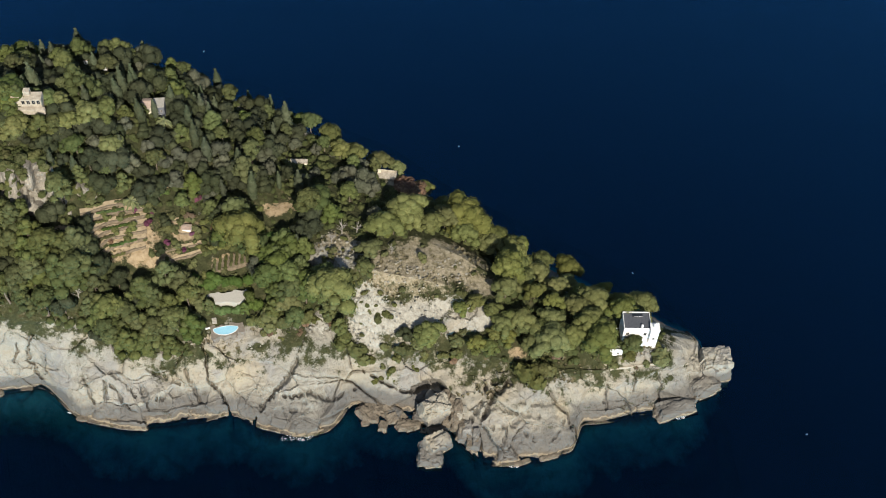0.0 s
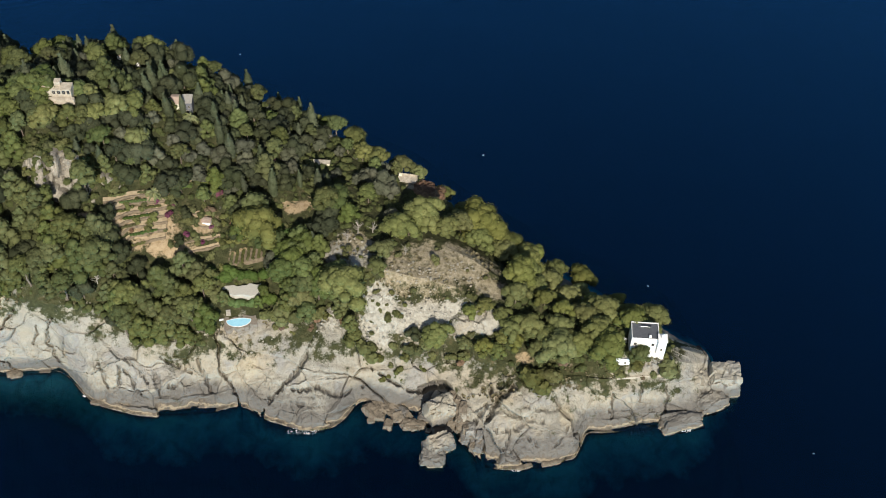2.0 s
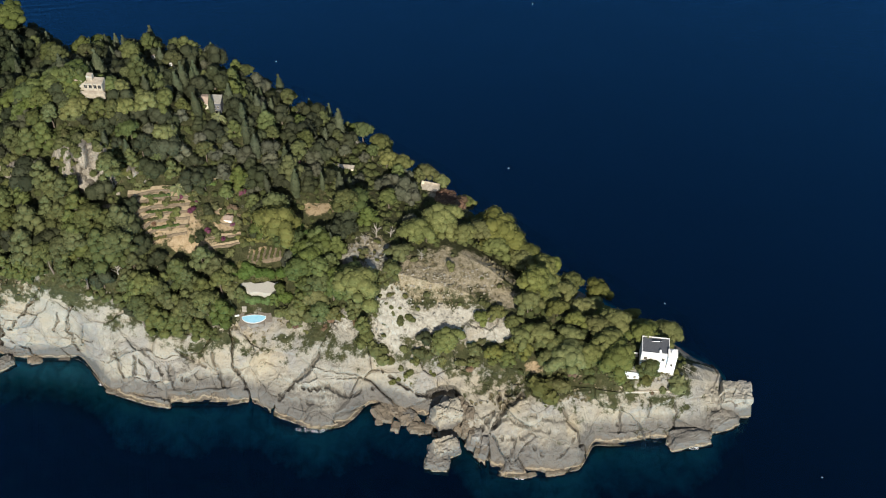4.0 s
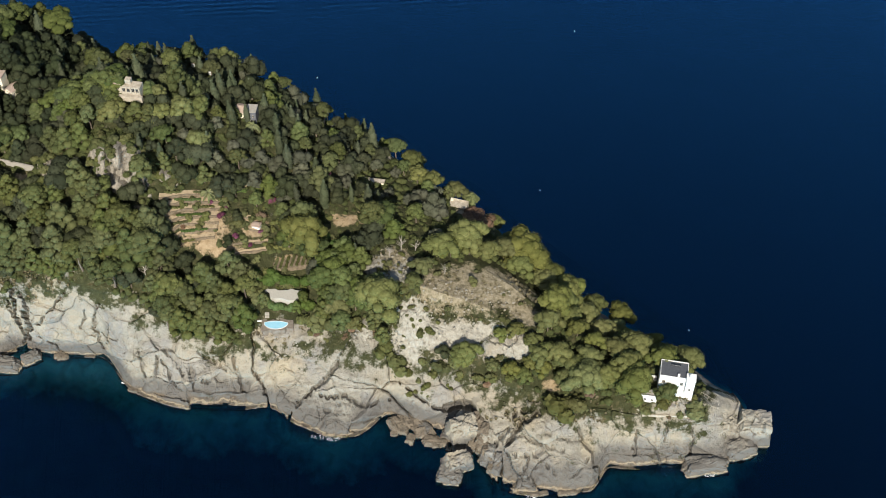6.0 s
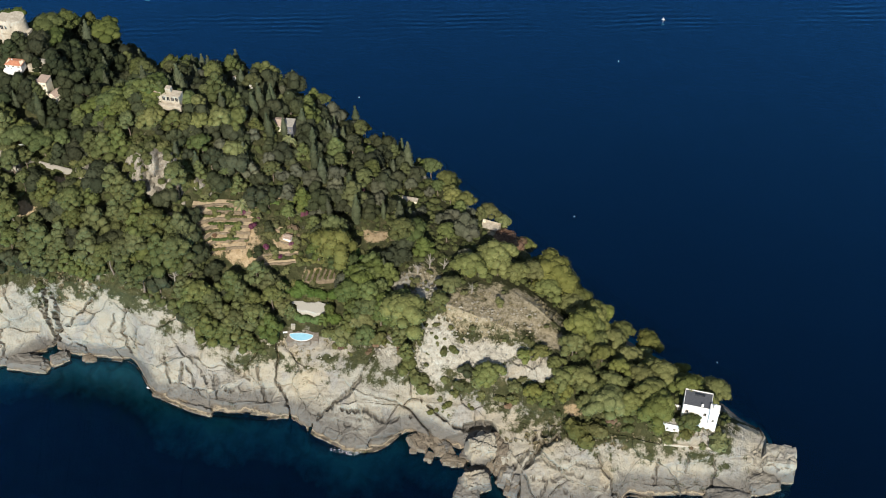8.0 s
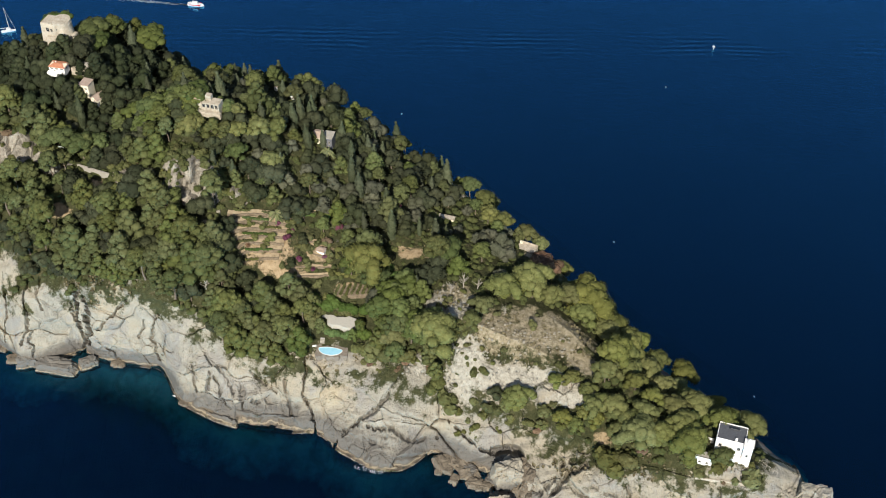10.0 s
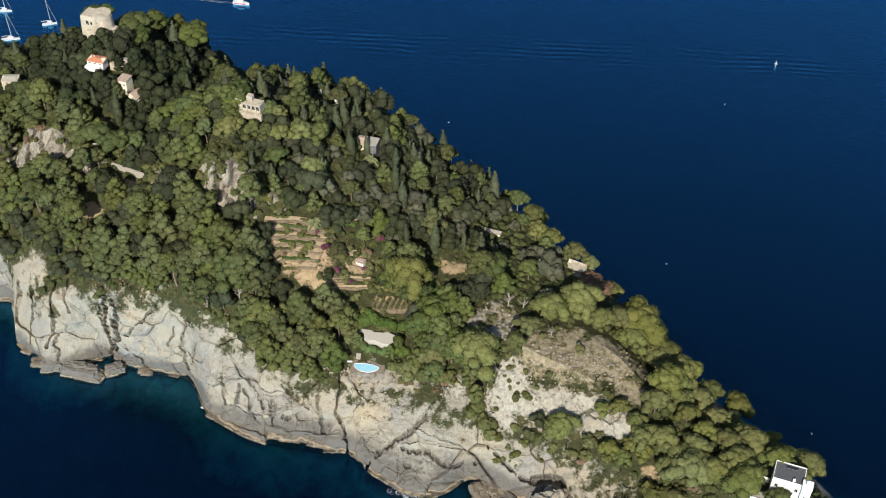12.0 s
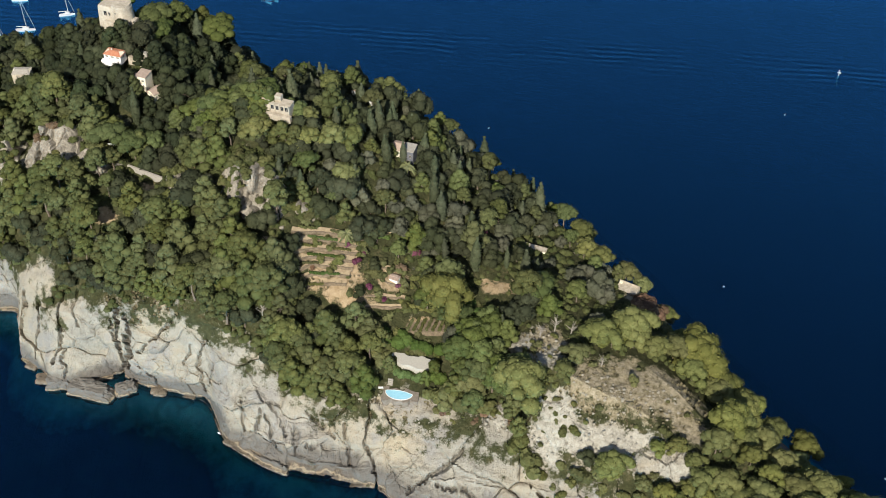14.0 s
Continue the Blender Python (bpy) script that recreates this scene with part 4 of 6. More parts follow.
def undergrowth():
    """Low scrub on the ground between the trees: one sheet of many small bushes."""
    rnd = random.Random(40)
    verts, faces = [], []
    keep = BARE + DRY + TILLED + PALE + [(-62, 10, 16, 18), (-62, 24, 9, 6), (93, -40, 12, 9), (-203, 127, 8, 7), (-100, 37, 17, 13)]
    spots = []
    while len(spots) < 4200:
        x, y = rnd.uniform(-280, 112), rnd.uniform(-50, 150)
        ys = TABLE[int((x + 330) * 2)]
        if y < float(ys[1]) + (4 if -20 < x < 84 else -1) or y > float(ys[4]) or inside(x, y, keep) > rnd.uniform(-0.1, 0.25):
            continue
        spots.append((x, y, 0.2))
    for c in CRAGS:
        # Scrub gathers on the upper parts and in hollows of the crags.
        for _ in range(int((c[1] - c[0]) * 7)):
            x, y = rnd.uniform(c[0], c[1]), c[2] + (c[3] - c[2]) * rnd.uniform(0.05, 1.0)
            v = (y - c[2]) / (c[3] - c[2])
            if noise.noise(Vector((x * 0.13, y * 0.13, 9))) + 0.5 * v > 0.22:
                spots.append((x, y, swell(x, y, c) - 0.6))
    for x, y, lift in spots:
        r = rnd.uniform(0.9, 2.1)
        o = Vector((x, y, float(height(x, y)) + lift))
        base = len(verts)
        turn = rnd.uniform(0, 1)
        for lift, wide in ((0.0, 1.0), (0.55, 0.85)):
            verts += [o + Vector((math.cos(k * 1.0472 + turn) * r * wide * rnd.uniform(0.75, 1.1), math.sin(k * 1.0472 + turn) * r * wide * rnd.uniform(0.75, 1.1), r * lift - 0.4)) for k in range(6)]
        verts.append(o + Vector((0, 0, r * 0.75)))
        for k in range(6):
            faces += [(base + k, base + (k + 1) % 6, base + 6 + (k + 1) % 6, base + 6 + k), (base + 6 + k, base + 6 + (k + 1) % 6, base + 12)]
        for _ in range(12):
            a, e = rnd.uniform(0, 6.283), rnd.uniform(0.1, 1.5)
            nrm = Vector((math.cos(a) * math.cos(e), math.sin(a) * math.cos(e), math.sin(e)))
            at = o + Vector((nrm.x * r, nrm.y * r, nrm.z * r * 0.75))
            side = Vector((-math.sin(a), math.cos(a), rnd.uniform(-0.4, 0.4)))
            other = nrm.cross(side)
            s = rnd.uniform(0.3, 0.6)
            base = len(verts)
            verts += [at + side * s, at + other * s * 0.7, at - side * s, at - other * s * 0.7]
            faces.append((base, base + 1, base + 2, base + 3))
    tagged(new("undergrowth", mesh_of("undergrowth", verts, faces, M_SCRUB)), "dense dark green scrub under the trees", "undergrowth", kind="stuff")


undergrowth()


# ---- buildings ----
M_WHITE = plain("white_render", (0.66, 0.65, 0.62), (0.78, 0.77, 0.74), 0.8, 0.85)
M_SLATE = plain("slate_roof", (0.055, 0.06, 0.07), (0.10, 0.105, 0.115), 1.5, 0.7)
M_CREAM = plain("cream_render", (0.66, 0.60, 0.45), (0.80, 0.75, 0.60), 0.6, 0.9)
M_STONE = plain("old_stone", (0.24, 0.205, 0.155), (0.56, 0.50, 0.40), 0.45, 0.95, 0.12)
M_CASTLE = plain("pale_castle_stone", (0.27, 0.235, 0.18), (0.54, 0.49, 0.40), 0.35, 0.95, 0.12)
M_TILE = plain("terracotta_tiles", (0.36, 0.14, 0.08), (0.55, 0.26, 0.15), 1.3, 0.85, 0.08)
M_PINK = plain("pale_tiles", (0.30, 0.225, 0.175), (0.44, 0.35, 0.29), 1.2, 0.9, 0.06)
M_GLASS = plain("dark_window_glass", (0.012, 0.015, 0.02), (0.03, 0.035, 0.04), 1.0, 0.12, 0.0, spec=0.6)
M_FRAME = plain("window_frame", (0.30, 0.27, 0.22), (0.42, 0.38, 0.32), 3.0, 0.7)
M_SHUTTER = plain("green_shutter", (0.03, 0.06, 0.04), (0.05, 0.09, 0.06), 3.0, 0.7)
M_PAVING = plain("pale_paving", (0.27, 0.25, 0.215), (0.39, 0.37, 0.32), 1.0, 0.95)
# Blue-grey of a tent canopy, also the painted shade of a house wing.
M_BLUE = plain("wing_shade_and_tent_blue", (0.10, 0.105, 0.12), (0.16, 0.165, 0.18), 1.0, 0.7)


def block(bm, x0, x1, y0, y1, z0, z1, bevel=0.0, lean=0.0):
    """A box, its top drawn in by lean on each side."""
    lo = [bm.verts.new(p) for p in ((x0, y0, z0), (x1, y0, z0), (x1, y1, z0), (x0, y1, z0))]
    hi = [bm.verts.new(p) for p in ((x0 + lean, y0 + lean, z1), (x1 - lean, y0 + lean, z1), (x1 - lean, y1 - lean, z1), (x0 + lean, y1 - lean, z1))]
    made = [bm.faces.new(lo[::-1]), bm.faces.new(hi)] + [bm.faces.new((lo[i], lo[(i + 1) % 4], hi[(i + 1) % 4], hi[i])) for i in range(4)]
    if bevel:
        bmesh.ops.bevel(bm, geom=list({e for f in made for e in f.edges}), offset=bevel, segments=1, affect="EDGES")
    return bm


def box_part(name, parent, material, x0, x1, y0, y1, z0, z1, label="", bevel=0.05, lean=0.0):
    return part(name, block(bmesh.new(), x0, x1, y0, y1, z0, z1, bevel, lean), material, parent, label)


def window(parent, x, y, z, w, h, axis="y", shutter=None, name="window"):
    """A window on a wall that faces -y (axis y) or +-x (axis x): frame, dark pane and sill as parts of it."""
    frame_bm, d = bmesh.new(), 0.07
    t = 0.13
    for a0, a1, b0, b1 in ((-w / 2, w / 2, h - t, h), (-w / 2, w / 2, 0, t), (-w / 2, -w / 2 + t, t, h - t), (w / 2 - t, w / 2, t, h - t), (-0.04, 0.04, t, h - t)):
        block(frame_bm, a0, a1, -d, 0.02, b0, b1)
    holder = part(name, frame_bm, M_FRAME, parent)
    holder.matrix_basis = pose(x, y, z, 0, 0, 0 if axis == "y" else 90 if axis == "x" else -90)
    part("pane", block(bmesh.new(), -w / 2 + t, w / 2 - t, -0.025, 0.01, t, h - t), M_GLASS, holder)
    part("sill", block(bmesh.new(), -w / 2 - 0.1, w / 2 + 0.1, -0.16, 0.02, -0.1, -0.01), M_PAVING, holder)
    if shutter:
        for s in (-1, 1):
            part("shutter", block(bmesh.new(), s * w * 0.5 + min(0, s) * w * 0.45, s * w * 0.5 + max(0, s) * w * 0.45, -0.06, -0.01, 0, h), shutter, holder)
    return holder


def door(parent, x, y, z, w=1.0, h=2.1):
    ob = part("door", block(bmesh.new(), -w / 2, w / 2, -0.06, 0.02, 0, h, 0.01), M_SHUTTER, parent)
    ob.matrix_basis = pose(x, y, z)
    part("door_frame", block(block(block(bmesh.new(), -w / 2 - 0.12, -w / 2, -0.1, 0.02, 0, h + 0.12), w / 2, w / 2 + 0.12, -0.1, 0.02, 0, h + 0.12), -w / 2, w / 2, -0.1, 0.02, h, h + 0.12), M_FRAME, ob)
    return ob


def pitched_roof(parent, material, x0, x1, y0, y1, z, rise, over=0.45, label="", hip=0.0):
    """A tiled roof with ridge along x, as rows of tiles that step down the slope."""
    mid, rows = (y0 + y1) / 2, 7
    chain = [(y0 - over, -0.06, 0.0)]
    for r in range(rows):
        u0, u1 = r / rows, (r + 1) / rows
        chain += [(y0 - over + (mid - y0 + over) * u0, rise * u0 + 0.14, u0), (y0 - over + (mid - y0 + over) * u1, rise * u1 + 0.02, u1)]
    chain += [(y0 + y1 - y, h, u) for y, h, u in chain[-2::-1]]
    verts, faces = [], []
    for k, (y, h, u) in enumerate(chain):
        verts += [(x0 - over + hip * u, y, z + h), (x1 + over - hip * u, y, z + h)]
        if k:
            faces.append((2 * k - 2, 2 * k - 1, 2 * k + 1, 2 * k))
    n = len(verts)
    faces.append((0, n - 2, n - 1, 1))
    wedge = [(x0, y0, z), (x1, y0, z), (x1, y1, z), (x0, y1, z), (x0 + hip, mid, z + rise), (x1 - hip, mid, z + rise)]
    part("attic", mesh_of("attic", wedge, [(0, 3, 4), (1, 5, 2), (0, 1, 5, 4), (2, 3, 4, 5)], M_CREAM), None, parent)
    return part("roof", mesh_of("roof", verts, faces, material), None, parent, label)


def point_house():
    """The white house on the point with its flat dark roof, parapet, stair tower with lantern, and lower terraces."""
    h = thing("lighthouse_house", (94.8, -37.4, 18.0), "white flat-roofed lighthouse keeper's house with dark slate roof", "house", turn=-13)
    box_part("wall", h, M_WHITE, -5.4, 5.4, -4.0, 4.0, -3, 11.4, "white rendered walls", 0.06)
    box_part("roof", h, M_SLATE, -5.15, 5.15, -3.75, 3.75, 11.42, 11.55, "dark grey flat roof", 0.03)
    rim = bmesh.new()
    for b in ((-5.4, 5.4, 3.78, 4.0), (-5.4, 5.4, -4.0, -3.78), (-5.4, -5.18, -3.78, 3.78), (5.18, 5.4, -3.78, 3.78)):
        block(rim, *b, 11.4, 11.95)
    part("parapet", rim, M_WHITE, h)
    box_part("skylight", h, M_GLASS, -1.6, 2.4, 1.7, 2.7, 11.6, 12.0, "long skylight on the roof", 0.04)
    box_part("chimney", h, M_WHITE, 1.4, 2.3, -3.4, -2.6, 11.6, 12.7, "", 0.04)
    tower = box_part("tower", h, M_WHITE, 5.0, 8.4, -5.6, -2.0, -3, 12.6, "square white stair tower", 0.06)
    box_part("gallery", tower, M_WHITE, 4.8, 8.6, -5.8, -1.8, 12.6, 12.9, "", 0.04)
    lantern = part("lantern", bmesh.new(), M_WHITE, h, "small white lantern on the tower")
    bm = bmesh.new()
    for r1_, r2_, z0, z1 in ((0.8, 0.8, 12.9, 13.5), (0.72, 0.72, 13.5, 14.5), (0.95, 0.1, 14.5, 15.3)):
        bmesh.ops.create_cone(bm, segments=14, radius1=r1_, radius2=r2_, depth=z1 - z0, cap_ends=True, matrix=Matrix.Translation((6.7, -3.8, (z0 + z1) / 2)))
    bm.to_mesh(lantern.data)
    bm.free()
    box_part("front_terrace", h, M_WHITE, -4.8, 5.0, -5.6, -4.02, -3, 4.2, "white front terrace below the house", 0.05)
    for x in (-3.6, 3.4):
        window(h, x, -4.02, 7.2, 1.2, 1.7, shutter=None)
    window(h, 6.7, -5.62, 6.6, 0.9, 1.3)
    window(h, 8.42, -3.6, 7.0, 0.9, 1.3, "x")
    door(h, -1.6, -4.02, 4.62)
    w = thing("low_wing", (85.3, -42.4, 17.0), "low white outbuilding with a flat terrace roof", "house", turn=-13)
    w.scale = (0.85, 0.8, 0.85)
    box_part("wall", w, M_WHITE, -4.0, 3.6, -2.6, 2.2, -3, 5.2, "", 0.06)
    box_part("roof", w, M_PAVING, -3.7, 3.3, -2.3, 1.9, 5.22, 5.3, "pale terrace floor", 0.02)
    rim = bmesh.new()
    for b in ((-4, 3.6, -2.6, -2.32), (-4, -3.72, -2.3, 2.2), (3.32, 3.6, -2.3, 2.2)):
        block(rim, *b, 5.2, 6.1)
    part("parapet", rim, M_WHITE, w)
    window(w, -1.8, -2.62, 2.4, 1.1, 1.3), window(w, 1.4, -2.62, 2.4, 1.1, 1.3)
    t = thing("side_terrace", (86.4, -36.2, 18.0), "raised beige terrace with a thin white wall beside the house", "terrace", turn=-13)
    box_part("floor", t, M_PAVING, -2.2, 2.6, -3.6, 3.0, -3, 1.6, "pale beige paving", 0.03)
    rim = bmesh.new()
    for b in ((-2.2, 2.6, 2.76, 3.0), (-2.2, -1.96, 0.4, 2.76)):
        block(rim, *b, 1.62, 2.7)
    part("parapet", rim, M_WHITE, t)
    yard = thing("garden_wall", (92, -49.5, 14.5), "low pale stone wall along the garden of the point", "wall", turn=-4)
    box_part("stonework", yard, M_STONE, -10, 9, -0.3, 0.3, -2, 1.2, "", 0.08)
    f = thing("railing", (106.5, -41, 17.5), "thin metal railing beside the path to the point", "railing", turn=-40)
    for i in range(6):
        box_part("post", f, M_FRAME, i * 1.6 - 0.04, i * 1.6 + 0.04, -0.04, 0.04, -1.5, 1.1, "", 0.0)
    box_part("handrail", f, M_FRAME, -0.1, 8.1, -0.05, 0.05, 1.1, 1.18, "", 0.0)


def castle():
    """The old fort: a battered square bastion and a broad round tower with a broken parapet."""
    c = thing("castle", (-204.5, 127.5, 79.5), "old pale stone castle with a broad round tower on the hilltop", "castle", turn=-14)
    c.scale = (0.62, 0.62, 0.5)
    box_part("bastion", c, M_CASTLE, -11.5, 3.0, -7.4, 6, -6, 15.6, "battered bastion of pale stone", 0.25, 0.9)
    bm = bmesh.new()
    bmesh.ops.create_cone(bm, segments=32, radius1=7.8, radius2=6.6, depth=24, cap_ends=True, matrix=Matrix.Translation((4.0, -0.5, 6.5)))
    bmesh.ops.create_cone(bm, segments=32, radius1=6.95, radius2=6.95, depth=0.6, cap_ends=True, matrix=Matrix.Translation((4.0, -0.5, 15.6)))
    part("round_tower", bm, M_CASTLE, c, "round tower of weathered stone")
    for x in (-7.4, -4.7, -2.0):
        m = box_part("merlon", c, M_CASTLE, x - 1.2, x + 0.9, -6.4, -5.6, 15.6, 16.5, "", 0.08)
    box_part("foot_wall", c, M_CASTLE, -6, 7, -10.5, -6.4, -6, 4.5, "sloping foot wall", 0.2, 0.8)
    box_part("right_wall", c, M_CASTLE, 10.6, 14, -4, 3, -6, 5.0, "", 0.2, 0.4)
    window(c, -5.0, -6.95, 8.0, 2.4, 4.2), window(c, -1.8, -6.95, 8.6, 1.6, 3.2), window(c, 3.4, -7.6, 12.0, 0.9, 1.4)
    for x in (-7.6, -0.4):
        window(c, x, -6.3, 4.6, 0.8, 1.2)


def red_house():
    h = thing("red_roofed_house", (-199, 105.5, 76.5), "small white house with an orange terracotta hip roof", "house", turn=-8)
    h.scale = (0.66, 0.62, 0.44)
    box_part("wall", h, M_WHITE, -5.6, 5.6, -3.6, 3.6, -3, 6.2, "white rendered walls", 0.05)
    pitched_roof(h, M_TILE, -5.6, 5.6, -3.6, 3.6, 6.2, 1.9, hip=3.0, label="orange terracotta tiles")
    for x in (-3.6, 0, 3.6):
        window(h, x, -3.62, 3.8, 1.0, 1.5, shutter=M_SHUTTER)
    window(h, 3.0, -3.62, 0.6, 1.0, 1.4), door(h, -1.6, -3.62, 0.2), window(h, 5.62, 0, 3.4, 1.0, 1.4, "x")
    box_part("porch", h, M_WHITE, -6.5, 4, -6.4, -3.64, -3, 1.6, "white terrace in front", 0.05)
    box_part("chimney", h, M_WHITE, -2.4, -1.7, 0.6, 1.3, 6.8, 8.9, "", 0.04)
    t = thing("stone_terrace", (-191, 109, 74.5), "grey stone terraces beside the red-roofed house", "terrace", turn=-10)
    t.scale = (0.7, 0.7, 0.7)
    for k, (x0, x1, y0, y1, z) in enumerate(((-5, 7, -3, 0, 2.0), (-7, 6, 0, 3, 4.2), (-9, -4, 3, 6, 6.4))):
        box_part("step", t, M_PAVING if k % 2 else M_STONE, x0, x1, y0, y1, -3, z, "", 0.08)


def yellow_house():
    h = thing("cream_house", (-185.5, 97.5, 70.5), "cream house with a raised square tower wing", "house", turn=-12)
    h.scale = (0.72, 0.72, 0.55)
    box_part("tower_wing", h, M_CREAM, -1.5, 4.5, -4, 3, -3, 11.5, "tall cream wing", 0.05)
    box_part("low_wing", h, M_CREAM, -7.8, -1.52, -3, 2.6, -3, 6.5, "", 0.05)
    box_part("wing_roof", h, M_PINK, -8.1, -1.3, -3.3, 2.9, 6.52, 6.8, "flat pale roof", 0.04)
    box_part("tower_roof", h, M_PINK, -1.8, 4.8, -4.3, 3.3, 11.52, 11.85, "flat pale roof", 0.04)
    window(h, 0.2, -4.02, 7.6, 0.9, 1.5, shutter=M_SHUTTER), window(h, 2.9, -4.02, 7.6, 0.9, 1.5, shutter=M_SHUTTER)
    window(h, 0.2, -4.02, 3.4, 0.9, 1.5), window(h, 2.9, -4.02, 3.4, 0.9, 1.5), window(h, -4.6, -3.02, 3.2, 0.9, 1.4), door(h, -6.4, -3.02, 0.4)
    g = thing("gabled_outbuilding", (-179, 93.5, 68), "small house with a pale gabled roof beside trees", "house", turn=62)
    g.scale = (0.7, 0.7, 0.75)
    box_part("wall", g, M_CREAM, -4, 4, -2.8, 2.8, -3, 5.2, "", 0.05)
    pitched_roof(g, M_PINK, -4, 4, -2.8, 2.8, 5.2, 1.9, label="pale tiled roof")
    window(g, 0, -2.82, 2.4, 1.0, 1.3), window(g, -2.4, -2.82, 2.4, 1.0, 1.3)


def villa():
    """The pale villa under the hilltop, with an arcade and a stepped terrace."""
    h = thing("villa", (-124.5, 79, 80.5), "pale old villa with arched openings half hidden by pines", "house", turn=-10)
    h.scale = (0.66, 0.66, 0.5)
    box_part("wall", h, M_CASTLE, -4.5, 8, -3, 4, -4, 7.0, "weathered cream walls", 0.08)
    box_part("side_wing", h, M_CASTLE, -10.5, -4.52, -2.2, 4, -4, 9.4, "", 0.08)
    pitched_roof(h, M_PINK, -10.5, -4.5, -2.2, 4, 9.4, 1.2, 0.3, "pale tiled roof")
    box_part("roof_terrace", h, M_STONE, -4.2, 7.7, -2.7, 3.7, 7.02, 7.2, "paved roof terrace", 0.03)
    for x in (-4.0, -1.0, 2.0, 5.0, 7.6):
        box_part("pier", h, M_STONE, x - 0.3, x + 0.3, -3.5, -3.02, -4, 8.2, "pale stone pier", 0.05)
    for x in (-2.5, 0.5, 3.5, 6.3):
        window(h, x, -3.02, 2.6, 2.0, 3.8)
    for x in (-8.8, -6.4):
        window(h, x, -2.22, 7.4, 0.9, 1.5, shutter=M_SHUTTER), window(h, x, -2.22, 3.4, 0.9, 1.5)
    box_part("lower_terrace", h, M_STONE, -12, 9.5, -6, -3.52, -5, 0.2, "stone terrace wall", 0.08)
    box_part("turret", h, M_STONE, -2.2, 1.6, 0.2, 3.6, 7.22, 12.0, "", 0.08)


def hill_house():
    h = thing("hill_house", (-80, 93, 51), "small house with a pink tiled roof among cypresses", "house", turn=-8)
    h.scale = (0.9, 0.85, 0.85)
    box_part("wall", h, M_CREAM, -7, -0.2, -3, 3, -3, 7.0, "", 0.05)
    pitched_roof(h, M_PINK, -7, -0.2, -3, 3, 7.0, 1.8, label="pale pink tiles")
    # This wing stands in shade, which is painted as its wall colour.
    box_part("blue_wing", h, M_BLUE, 1.2, 6, -3.6, 2.6, -3, 7.6, "right wing, its shade put into a blue-grey colour", 0.05)
    box_part("wing_roof", h, M_PAVING, 1.0, 6.2, -3.8, 2.8, 7.62, 7.9, "pale flat roof", 0.04)
    for x in (-5.2, -2.2):
        window(h, x, -3.02, 3.6, 1.0, 1.5, shutter=M_SHUTTER)
    window(h, 2.6, -3.62, 4.2, 0.9, 1.5), window(h, 4.6, -3.62, 4.2, 0.9, 1.5), window(h, 3.6, -3.62, 0.8, 1.2, 1.8)


